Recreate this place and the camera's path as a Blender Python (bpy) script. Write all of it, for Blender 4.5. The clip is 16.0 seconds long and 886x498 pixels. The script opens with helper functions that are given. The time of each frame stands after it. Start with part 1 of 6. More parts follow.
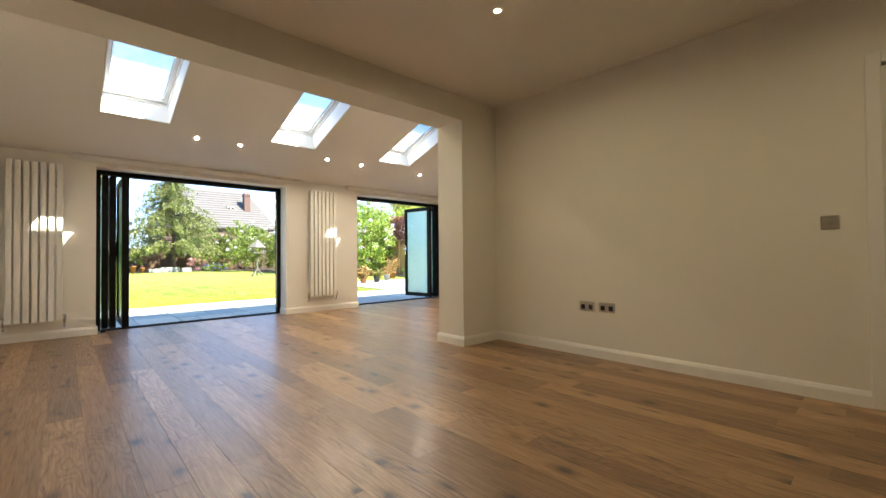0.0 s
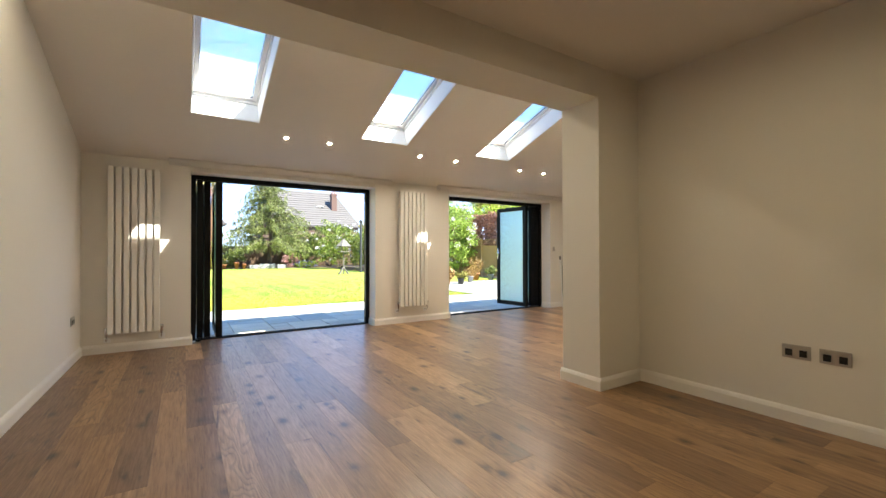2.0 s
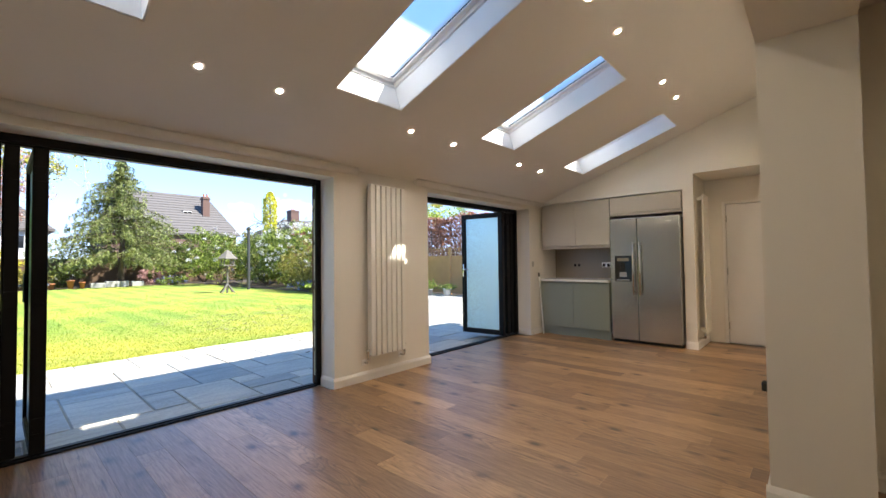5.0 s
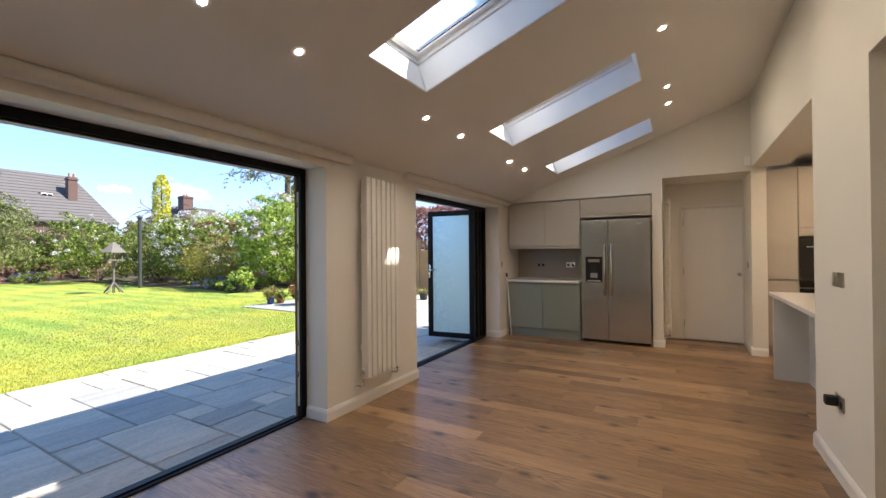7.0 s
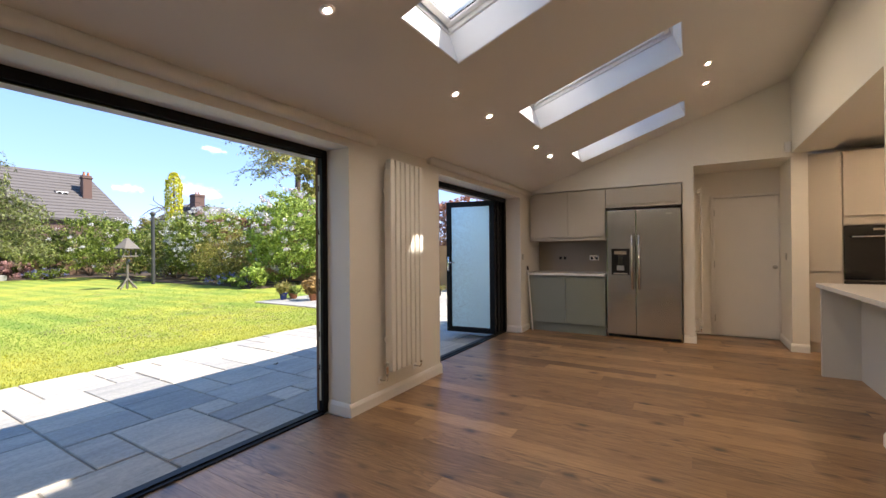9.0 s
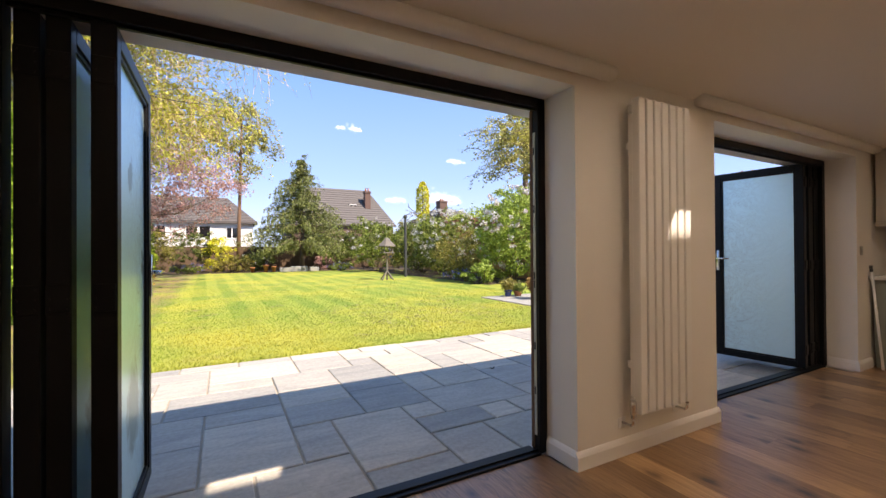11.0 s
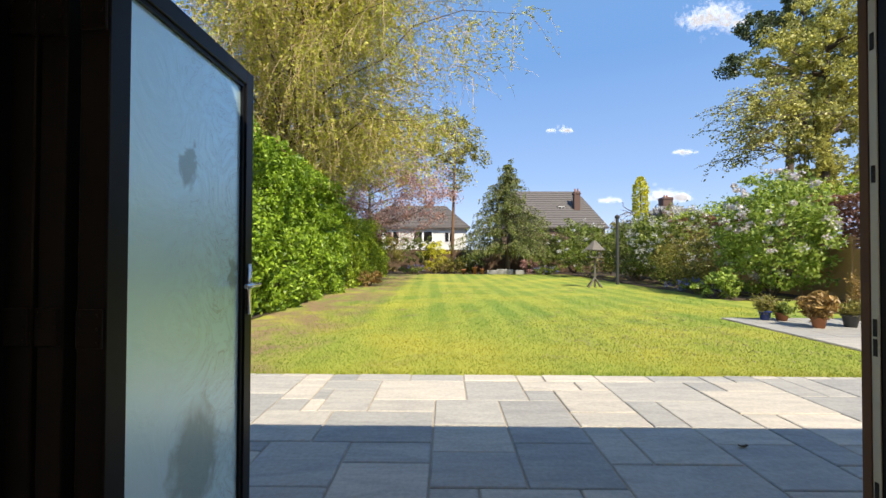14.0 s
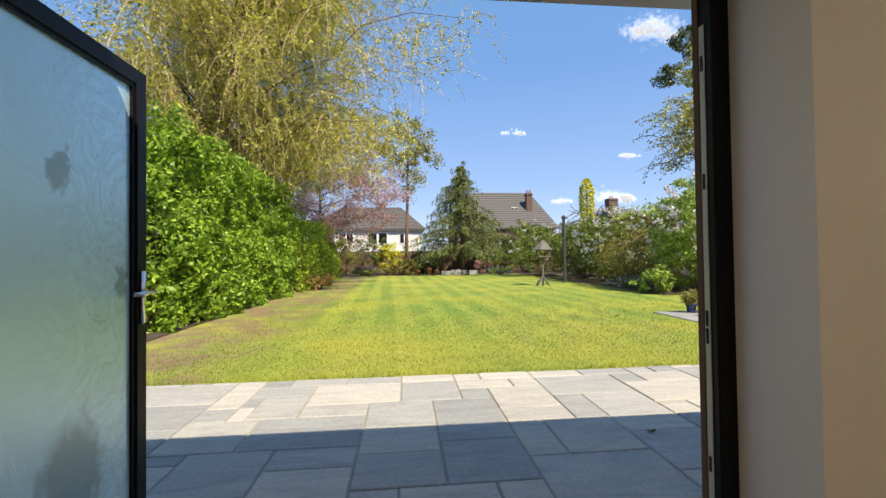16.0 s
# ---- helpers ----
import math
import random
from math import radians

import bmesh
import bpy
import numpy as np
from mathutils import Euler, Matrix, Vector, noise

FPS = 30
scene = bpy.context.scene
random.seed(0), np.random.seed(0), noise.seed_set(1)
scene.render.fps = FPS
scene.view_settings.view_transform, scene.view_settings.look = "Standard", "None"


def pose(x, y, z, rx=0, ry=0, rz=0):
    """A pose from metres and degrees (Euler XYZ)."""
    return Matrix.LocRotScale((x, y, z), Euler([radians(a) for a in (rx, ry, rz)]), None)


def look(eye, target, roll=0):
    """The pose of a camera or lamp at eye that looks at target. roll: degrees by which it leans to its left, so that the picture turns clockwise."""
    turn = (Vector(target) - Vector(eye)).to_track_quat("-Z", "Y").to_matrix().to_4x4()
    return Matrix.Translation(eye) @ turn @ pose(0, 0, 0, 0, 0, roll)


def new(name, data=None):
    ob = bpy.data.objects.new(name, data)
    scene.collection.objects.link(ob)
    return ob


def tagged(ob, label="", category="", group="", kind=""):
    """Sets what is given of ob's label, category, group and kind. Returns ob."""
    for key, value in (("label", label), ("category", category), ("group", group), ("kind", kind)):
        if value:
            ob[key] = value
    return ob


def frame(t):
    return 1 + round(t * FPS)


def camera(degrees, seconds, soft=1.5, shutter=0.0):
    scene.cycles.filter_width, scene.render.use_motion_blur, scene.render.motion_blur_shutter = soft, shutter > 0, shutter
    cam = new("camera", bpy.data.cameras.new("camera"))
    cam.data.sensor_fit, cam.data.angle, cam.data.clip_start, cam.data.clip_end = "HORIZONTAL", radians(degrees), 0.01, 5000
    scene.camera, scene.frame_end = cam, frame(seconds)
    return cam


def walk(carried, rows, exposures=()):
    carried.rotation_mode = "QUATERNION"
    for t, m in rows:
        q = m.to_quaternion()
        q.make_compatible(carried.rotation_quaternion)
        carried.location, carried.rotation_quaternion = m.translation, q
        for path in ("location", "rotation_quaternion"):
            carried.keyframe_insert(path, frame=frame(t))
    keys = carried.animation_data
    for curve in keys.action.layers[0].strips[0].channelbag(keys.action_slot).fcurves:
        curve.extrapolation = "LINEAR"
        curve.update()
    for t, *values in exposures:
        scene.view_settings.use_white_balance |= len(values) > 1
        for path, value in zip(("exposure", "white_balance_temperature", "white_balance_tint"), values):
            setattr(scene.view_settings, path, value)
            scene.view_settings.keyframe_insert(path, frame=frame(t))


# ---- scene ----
cam = camera(94.2, 16.0)
PATH = [
    (0, (0.5, 0.718, 0.93), (1.857, 2.187, 0.961), -0.5),
    (0.5, (0.491, 0.776, 0.936), (1.789, 2.297, 0.965), -0.4),
    (1, (0.557, 0.955, 0.958), (1.766, 2.548, 0.986), -0.4),
    (1.5, (0.631, 1.234, 1.009), (1.751, 2.89, 1.03), -0.3),
    (2, (0.733, 1.575, 1.091), (1.797, 3.268, 1.108), -0.1),
    (2.5, (0.859, 1.956, 1.112), (1.93, 3.644, 1.129), -0.0),
    (3, (0.933, 2.339, 1.154), (2.07, 3.984, 1.171), -0.0),
    (3.5, (0.926, 2.733, 1.194), (2.157, 4.309, 1.218), -0.1),
    (4, (0.953, 3.117, 1.188), (2.28, 4.613, 1.222), -0.1),
    (4.2, (0.959, 3.272, 1.168), (2.317, 4.739, 1.218), -0.3),
    (6.3, (0.76, 4.569, 1.353), (2.423, 5.68, 1.364), -0.4),
    (6.5, (0.772, 4.663, 1.341), (2.46, 5.736, 1.355), -0.4),
    (7, (0.732, 4.853, 1.363), (2.467, 5.847, 1.377), -0.5),
    (7.5, (0.7, 4.977, 1.372), (2.47, 5.908, 1.384), -0.5),
    (8, (0.68, 5.025, 1.348), (2.465, 5.928, 1.361), -0.5),
    (8.2, (0.683, 5.038, 1.339), (2.467, 5.942, 1.349), -0.5),
    (10.3, (1.258, 5.420, 1.166), (2.571, 6.929, 1.184), -0.2),
    (10.5, (1.318, 5.512, 1.166), (2.534, 7.100, 1.182), -0.2),
    (11, (1.484, 5.719, 1.175), (2.427, 7.482, 1.188), -0.4),
    (11.5, (1.655, 5.940, 1.172), (2.343, 7.818, 1.190), 0.0),
    (12, (1.784, 6.146, 1.188), (2.245, 8.092, 1.202), -0.1),
    (12.5, (1.857, 6.329, 1.19), (2.141, 8.309, 1.206), 0.1),
    (13, (1.943, 6.442, 1.204), (2.09, 8.436, 1.224), 0.2),
    (13.5, (1.992, 6.507, 1.216), (2.039, 8.506, 1.239), 0.2),
    (14, (2.011, 6.543, 1.21), (1.994, 8.542, 1.24), 0.2),
    (14.5, (2.017, 6.561, 1.219), (1.965, 8.56, 1.252), 0.1),
    (15, (2.027, 6.565, 1.222), (1.982, 8.564, 1.257), -0.1),
    (15.5, (2.084, 6.541, 1.225), (2.106, 8.54, 1.262), -0.3),
    (16, (2.239, 6.498, 1.216), (2.428, 8.488, 1.251), -0.7),
]
EXPOSURES = [(0, 3.0, 6600, 6), (1.5, 2.9, 6500, 7), (3.5, 2.66, 6400, 8), (4.2, 2.53, 6350, 9), (6.5, 2.13, 6450, 14), (8.2, 2.06, 6500, 14), (10.3, 1.8, 7150, 21), (11.5, 1.68, 7450, 21), (12.5, 1.48, 7300, 14), (13.5, 1.34, 7200, 13), (16, 1.28, 7200, 12)]
walk(cam, [(t, look(eye, target, roll)) for t, eye, target, roll in PATH], EXPOSURES)

# ---------------------------------------------------------------- world, sun
SUN_WAY = Vector((-0.6, 1.0, -1.337)).normalized()      # the way the sunlight goes: over the house, into the garden
world = bpy.data.worlds.new("world")
scene.world = world
world.use_nodes = True
wn = world.node_tree.nodes
sky = wn.new("ShaderNodeTexSky")
sky.sky_type, sky.sun_disc = "NISHITA", False
sky.sun_elevation = math.asin(-SUN_WAY.z)
sky.sun_rotation = math.atan2(-SUN_WAY.x, -SUN_WAY.y)
sky.air_density, sky.dust_density, sky.ozone_density, sky.altitude = 0.9, 0.0, 2.4, 2500
wn["Background"].inputs["Strength"].default_value = 0.15
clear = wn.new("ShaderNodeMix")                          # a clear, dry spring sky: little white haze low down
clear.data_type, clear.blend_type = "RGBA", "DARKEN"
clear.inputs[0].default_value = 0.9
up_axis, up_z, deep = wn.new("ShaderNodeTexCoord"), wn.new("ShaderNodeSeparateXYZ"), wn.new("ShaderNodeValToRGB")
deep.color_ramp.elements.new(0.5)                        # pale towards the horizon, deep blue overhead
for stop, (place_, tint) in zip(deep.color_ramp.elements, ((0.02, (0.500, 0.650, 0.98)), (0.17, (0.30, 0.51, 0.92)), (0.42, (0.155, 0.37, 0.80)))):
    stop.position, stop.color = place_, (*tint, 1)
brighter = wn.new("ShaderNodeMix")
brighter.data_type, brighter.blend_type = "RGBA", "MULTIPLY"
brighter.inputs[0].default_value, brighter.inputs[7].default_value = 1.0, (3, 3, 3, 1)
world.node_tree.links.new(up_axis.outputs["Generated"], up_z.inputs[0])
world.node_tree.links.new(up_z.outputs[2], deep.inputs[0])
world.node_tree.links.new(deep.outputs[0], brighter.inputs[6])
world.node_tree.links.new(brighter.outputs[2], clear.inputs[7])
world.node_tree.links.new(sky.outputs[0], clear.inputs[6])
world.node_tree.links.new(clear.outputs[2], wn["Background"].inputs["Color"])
sun = new("sun", bpy.data.lights.new("sun", "SUN"))
sun.data.energy, sun.data.angle, sun.data.color = 3.0, radians(0.55), (1.0, 0.94, 0.82)
sun.matrix_world = look((0, -20, 30), Vector((0, -20, 30)) + SUN_WAY)


# ---------------------------------------------------------------- materials
def mat(name, colour, rough=0.5, metal=0.0):
    m = bpy.data.materials.new(name)
    m.use_nodes = True
    b = m.node_tree.nodes["Principled BSDF"]
    b.inputs["Base Color"].default_value = (*colour, 1)
    b.inputs["Roughness"].default_value = rough
    b.inputs["Metallic"].default_value = metal
    return m


def nodes(m):
    t = m.node_tree
    return t.nodes, t.links, t.nodes["Principled BSDF"]


def coords(m, scale=(1, 1, 1), shift=False, kind="Object"):
    n, l, b = nodes(m)
    tc, mp = n.new("ShaderNodeTexCoord"), n.new("ShaderNodeMapping")
    mp.inputs["Scale"].default_value = scale
    l.new(tc.outputs[kind], mp.inputs["Vector"])
    if shift:
        oi, mul = n.new("ShaderNodeObjectInfo"), n.new("ShaderNodeMath")
        mul.operation, mul.inputs[1].default_value = "MULTIPLY", 57.0
        l.new(oi.outputs["Random"], mul.inputs[0])
        comb = n.new("ShaderNodeCombineXYZ")
        for k in range(3):
            l.new(mul.outputs[0], comb.inputs[k])
        l.new(comb.outputs[0], mp.inputs["Location"])
    return mp.outputs[0]


def noise_tex(m, vec, scale, detail=4.0, rough=0.6, distort=0.0):
    n, l, b = nodes(m)
    t = n.new("ShaderNodeTexNoise")
    t.inputs["Scale"].default_value, t.inputs["Detail"].default_value = scale, detail
    t.inputs["Roughness"].default_value, t.inputs["Distortion"].default_value = rough, distort
    l.new(vec, t.inputs["Vector"])
    return t.outputs["Fac"]


def ramp(m, fac, stops):
    n, l, b = nodes(m)
    r = n.new("ShaderNodeValToRGB")
    while len(r.color_ramp.elements) < len(stops):
        r.color_ramp.elements.new(0.5)
    for e, (p, c) in zip(r.color_ramp.elements, stops):
        e.position, e.color = p, (*c, 1) if len(c) == 3 else c
    l.new(fac, r.inputs[0])
    return r.outputs[0]


def mixc(m, fac, a, b2, mode="MIX"):
    n, l, b = nodes(m)
    x = n.new("ShaderNodeMix")
    x.data_type, x.blend_type = "RGBA", mode
    for sock, v in ((x.inputs[0], fac), (x.inputs[6], a), (x.inputs[7], b2)):
        if isinstance(v, (int, float)):
            sock.default_value = v
        elif isinstance(v, tuple):
            sock.default_value = (*v, 1)
        else:
            l.new(v, sock)
    return x.outputs[2]


def bump(m, height, strength=0.2, distance=0.01):
    n, l, b = nodes(m)
    k = n.new("ShaderNodeBump")
    k.inputs["Strength"].default_value, k.inputs["Distance"].default_value = strength, distance
    l.new(height, k.inputs["Height"])
    l.new(k.outputs[0], b.inputs["Normal"])


def set_in(m, name, value):
    n, l, b = nodes(m)
    l.new(value, b.inputs[name])


def mottled(name, c1, c2, scale=3.0, rough=0.6, bumpy=0.1, fine=60.0, metal=0.0, dist=0.003):
    """Two-tone paint or stone: broad clouds and a fine grain."""
    m = mat(name, c1, rough, metal)
    v = coords(m)
    set_in(m, "Base Color", mixc(m, noise_tex(m, v, scale, 5), c1, c2))
    bump(m, noise_tex(m, v, fine, 4), bumpy, dist)
    return m


PLASTER = mottled("wall_paint", (0.80, 0.765, 0.70), (0.765, 0.73, 0.665), 1.2, 0.75, 0.10, 90)
CEIL = mottled("ceiling_paint", (0.80, 0.77, 0.725), (0.77, 0.74, 0.69), 1.0, 0.8, 0.08, 90)
GLOSS = mottled("white_gloss_paint", (0.82, 0.80, 0.76), (0.80, 0.77, 0.73), 4, 0.35, 0.05, 40)
WHITE = mottled("white_enamel", (0.80, 0.775, 0.72), (0.78, 0.755, 0.70), 6, 0.32, 0.03, 50)
SHAFT = mottled("brilliant_white_paint", (0.87, 0.875, 0.875), (0.85, 0.855, 0.855), 2.0, 0.7, 0.06, 90)
UPVC = mottled("white_plastic", (0.85, 0.85, 0.84), (0.82, 0.82, 0.81), 6, 0.3, 0.02, 50)
BLACK = mottled("black_aluminium", (0.004, 0.004, 0.0045), (0.007, 0.007, 0.0075), 9, 0.42, 0.04, 200)
BLACK.node_tree.nodes["Principled BSDF"].inputs["Specular IOR Level"].default_value = 0.2
RUBBER = mottled("black_rubber", (0.012, 0.012, 0.012), (0.02, 0.02, 0.02), 9, 0.8, 0.1, 100)
CHROME = mottled("chrome", (0.75, 0.75, 0.74), (0.68, 0.68, 0.67), 9, 0.16, 0.02, 60, 1.0)
NICKEL = mottled("brushed_nickel", (0.52, 0.50, 0.46), (0.45, 0.43, 0.40), 30, 0.32, 0.05, 200, 1.0)
KEEP = mottled("zinc_plate", (0.60, 0.62, 0.50), (0.48, 0.50, 0.40), 14, 0.45, 0.05, 100)
BROWN = mottled("brown_strip", (0.16, 0.085, 0.045), (0.11, 0.06, 0.035), 20, 0.8, 0.2, 100)
TAUPE = mottled("taupe_cabinet", (0.47, 0.43, 0.37), (0.45, 0.41, 0.355), 4, 0.5, 0.03, 80)
SAGE = mottled("sage_cabinet", (0.215, 0.235, 0.20), (0.205, 0.225, 0.19), 4, 0.5, 0.03, 80)
SPLASH = mottled("taupe_splashback", (0.29, 0.25, 0.20), (0.275, 0.235, 0.19), 4, 0.3, 0.02, 60)
QUARTZ = mottled("pale_quartz", (0.74, 0.73, 0.71), (0.68, 0.67, 0.65), 60, 0.22, 0.01, 90)
PALE = mottled("pale_grey_panel", (0.56, 0.56, 0.545), (0.54, 0.54, 0.525), 3, 0.5, 0.02, 60)
DARKGLASS = mat("dark_glass", (0.012, 0.012, 0.013), 0.06)
SCREED = mottled("screed", (0.2, 0.17, 0.14), (0.15, 0.13, 0.11), 4, 0.9, 0.3, 40)
TERRA = mottled("terracotta", (0.42, 0.165, 0.075), (0.33, 0.13, 0.06), 9, 0.8, 0.2, 60)
BLUEPOT = mottled("blue_glaze", (0.035, 0.06, 0.24), (0.03, 0.05, 0.17), 9, 0.2, 0.05, 40)
GREYPOT = mottled("grey_pot", (0.33, 0.33, 0.33), (0.26, 0.26, 0.26), 9, 0.6, 0.1, 60)
DARKPOT = mottled("dark_pot", (0.04, 0.045, 0.05), (0.06, 0.06, 0.06), 9, 0.5, 0.1, 60)
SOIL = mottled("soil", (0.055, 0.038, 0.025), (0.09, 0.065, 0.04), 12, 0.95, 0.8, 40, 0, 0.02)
BARK = mottled("bark", (0.13, 0.095, 0.065), (0.06, 0.045, 0.035), 8, 0.9, 0.8, 30, 0, 0.02)
REDBARK = mottled("reddish_bark", (0.24, 0.135, 0.08), (0.14, 0.085, 0.06), 8, 0.9, 0.8, 30, 0, 0.02)
TWIG = mottled("pale_twigs", (0.58, 0.45, 0.26), (0.36, 0.26, 0.15), 6, 0.85, 0.2, 30)
GREYWOOD = mottled("weathered_timber", (0.17, 0.155, 0.135), (0.12, 0.11, 0.095), 7, 0.85, 0.4, 60)
FENCE = mottled("fence_timber", (0.56, 0.32, 0.14), (0.42, 0.235, 0.105), 3, 0.85, 0.4, 50)
OLDFENCE = mottled("old_fence_timber", (0.135, 0.085, 0.05), (0.1, 0.065, 0.04), 3, 0.9, 0.4, 50)
BRICK = mottled("red_brick", (0.145, 0.086, 0.068), (0.11, 0.07, 0.058), 14, 0.9, 0.4, 60)
RENDER = mottled("white_render", (0.74, 0.73, 0.70), (0.67, 0.66, 0.63), 1, 0.9, 0.2, 40)
TILE = mottled("roof_tiles", (0.128, 0.118, 0.113), (0.096, 0.089, 0.086), 2.5, 0.9, 0.3, 20)
GREYTILE = mottled("grey_roof_tiles", (0.135, 0.122, 0.114), (0.10, 0.09, 0.085), 2.5, 0.9, 0.3, 20)
CLOUD = mat("cloud_white", (0.9, 0.9, 0.92), 1.0)
cl_n, cl_l, cl_b = nodes(CLOUD)
cl_t, cl_m = cl_n.new("ShaderNodeBsdfTransparent"), cl_n.new("ShaderNodeMixShader")
cl_m.inputs[0].default_value = 0.08
cl_l.new(cl_t.outputs[0], cl_m.inputs[1]), cl_l.new(cl_b.outputs[0], cl_m.inputs[2])
cl_l.new(cl_m.outputs[0], cl_n["Material Output"].inputs["Surface"])
# the clouds' sunlit brightness is put in as a faint glow of their own
CLOUD.node_tree.nodes["Principled BSDF"].inputs["Emission Color"].default_value = (0.9, 0.93, 1.0, 1)
CLOUD.node_tree.nodes["Principled BSDF"].inputs["Emission Strength"].default_value = 0.36

# stainless steel, brushed upright
STEEL = mat("stainless_steel", (0.44, 0.44, 0.42), 0.22, 1.0)
STEEL.node_tree.nodes["Principled BSDF"].inputs["Anisotropic"].default_value = 0.6
sv = coords(STEEL, (1.5, 2.0, 300))
set_in(STEEL, "Roughness", ramp(STEEL, noise_tex(STEEL, sv, 1.0, 3), [(0.3, (0.2,) * 3), (0.7, (0.26,) * 3)]))

# film-covered glass of the open leaves
FILM = mat("filmed_glass", (0.60, 0.70, 0.72), 0.3)
fn, fl, fb = nodes(FILM)
fv = coords(FILM)
swirl = noise_tex(FILM, fv, 3.4, 3, 0.55, 5.0)
f_sep = fn.new("ShaderNodeSeparateXYZ")
fl.new(fv, f_sep.inputs[0])
f_rng = fn.new("ShaderNodeMapRange")
f_rng.inputs["From Min"].default_value, f_rng.inputs["From Max"].default_value = 7.76, 8.18
fl.new(f_sep.outputs[1], f_rng.inputs["Value"])
f_hand = fn.new("ShaderNodeMath")                        # smears are thickest by the handle side
f_hand.operation = "MULTIPLY"
fl.new(f_rng.outputs[0], f_hand.inputs[0])
fl.new(ramp(FILM, swirl, [(0.40, (0,) * 3), (0.46, (0.25,) * 3), (0.485, (0.0,) * 3), (0.5, (1,) * 3), (0.515, (0.1,) * 3), (0.57, (0.35,) * 3), (0.6, (0,) * 3)]), f_hand.inputs[1])
f_noise = fn.new("ShaderNodeTexNoise")
f_noise.inputs["Scale"].default_value, f_noise.inputs["Detail"].default_value, f_noise.inputs["Distortion"].default_value = 9.0, 5.0, 1.5
fl.new(fv, f_noise.inputs["Vector"])
f_warp = fn.new("ShaderNodeVectorMath")
f_warp.operation = "MULTIPLY_ADD"
f_warp.inputs[1].default_value = (0.16, 0.16, 0.16)
fl.new(f_noise.outputs["Color"], f_warp.inputs[0])
fl.new(fv, f_warp.inputs[2])


def rubbed(y, z, ry, rz):
    """A patch where the film is rubbed thin, ragged at its rim."""
    mp = fn.new("ShaderNodeMapping")
    mp.inputs["Scale"].default_value = (0.5, 1 / ry, 1 / rz)
    mp.inputs["Location"].default_value = (-0.59, -(y + 0.08) / ry, -(z + 0.08) / rz)
    gr = fn.new("ShaderNodeTexGradient")
    gr.gradient_type = "SPHERICAL"
    fl.new(f_warp.outputs[0], mp.inputs["Vector"])
    fl.new(mp.outputs[0], gr.inputs["Vector"])
    return ramp(FILM, gr.outputs["Fac"], [(0.0, (0,) * 3), (0.35, (0.75,) * 3)])


film_col = mixc(FILM, noise_tex(FILM, fv, 2.1, 4), (0.70, 0.955, 1.0), (0.64, 0.90, 0.95))
film_col = mixc(FILM, f_hand.outputs[0], film_col, (0.46, 0.62, 0.64))
for spot in ((7.95, 1.51, 0.055, 0.09), (8.0, 0.485, 0.16, 0.23), (8.24, 1.13, 0.04, 0.07)):
    film_col = mixc(FILM, rubbed(*spot), film_col, (0.30, 0.40, 0.37))
set_in(FILM, "Base Color", film_col)
fb.inputs["Coat Weight"].default_value, fb.inputs["Coat Roughness"].default_value = 0.6, 0.16
fb.inputs["Coat IOR"].default_value = 1.5
bump(FILM, swirl, 0.4, 0.006)
f_tr, f_mx = fn.new("ShaderNodeBsdfTranslucent"), fn.new("ShaderNodeMixShader")
fl.new(film_col, f_tr.inputs["Color"])
f_mx.inputs[0].default_value = 0.03
f_gl, f_m2 = fn.new("ShaderNodeBsdfGlossy"), fn.new("ShaderNodeMixShader")   # the sheen of the plastic film
f_gl.inputs["Roughness"].default_value, f_m2.inputs[0].default_value = 0.36, 0.5
fl.new(film_col, f_gl.inputs["Color"])
fl.new(fb.inputs["Normal"].links[0].from_socket, f_gl.inputs["Normal"])
fl.new(fb.outputs[0], f_mx.inputs[1]), fl.new(f_tr.outputs[0], f_mx.inputs[2])
fl.new(f_mx.outputs[0], f_m2.inputs[1]), fl.new(f_gl.outputs[0], f_m2.inputs[2])
fl.new(f_m2.outputs[0], fn["Material Output"].inputs["Surface"])

# roof glass with a film of dust that catches the sun
ROOFGLASS = bpy.data.materials.new("dusty_roof_glass")
ROOFGLASS.use_nodes = True
rn, rl = ROOFGLASS.node_tree.nodes, ROOFGLASS.node_tree.links
rn.remove(rn["Principled BSDF"])
r_t, r_g, r_d, r_m, r_m2 = (rn.new(k) for k in ("ShaderNodeBsdfTransparent", "ShaderNodeBsdfGlossy", "ShaderNodeBsdfTranslucent", "ShaderNodeMixShader", "ShaderNodeMixShader"))
r_g.inputs["Roughness"].default_value, r_m.inputs[0].default_value, r_m2.inputs[0].default_value = 0.02, 0.05, 0.30
r_t.inputs["Color"].default_value, r_d.inputs["Color"].default_value = (0.95, 0.97, 0.96, 1), (0.9, 0.9, 0.88, 1)
rl.new(r_t.outputs[0], r_m.inputs[1]), rl.new(r_g.outputs[0], r_m.inputs[2])
rl.new(r_m.outputs[0], r_m2.inputs[1]), rl.new(r_d.outputs[0], r_m2.inputs[2])
rl.new(r_m2.outputs[0], rn["Material Output"].inputs["Surface"])

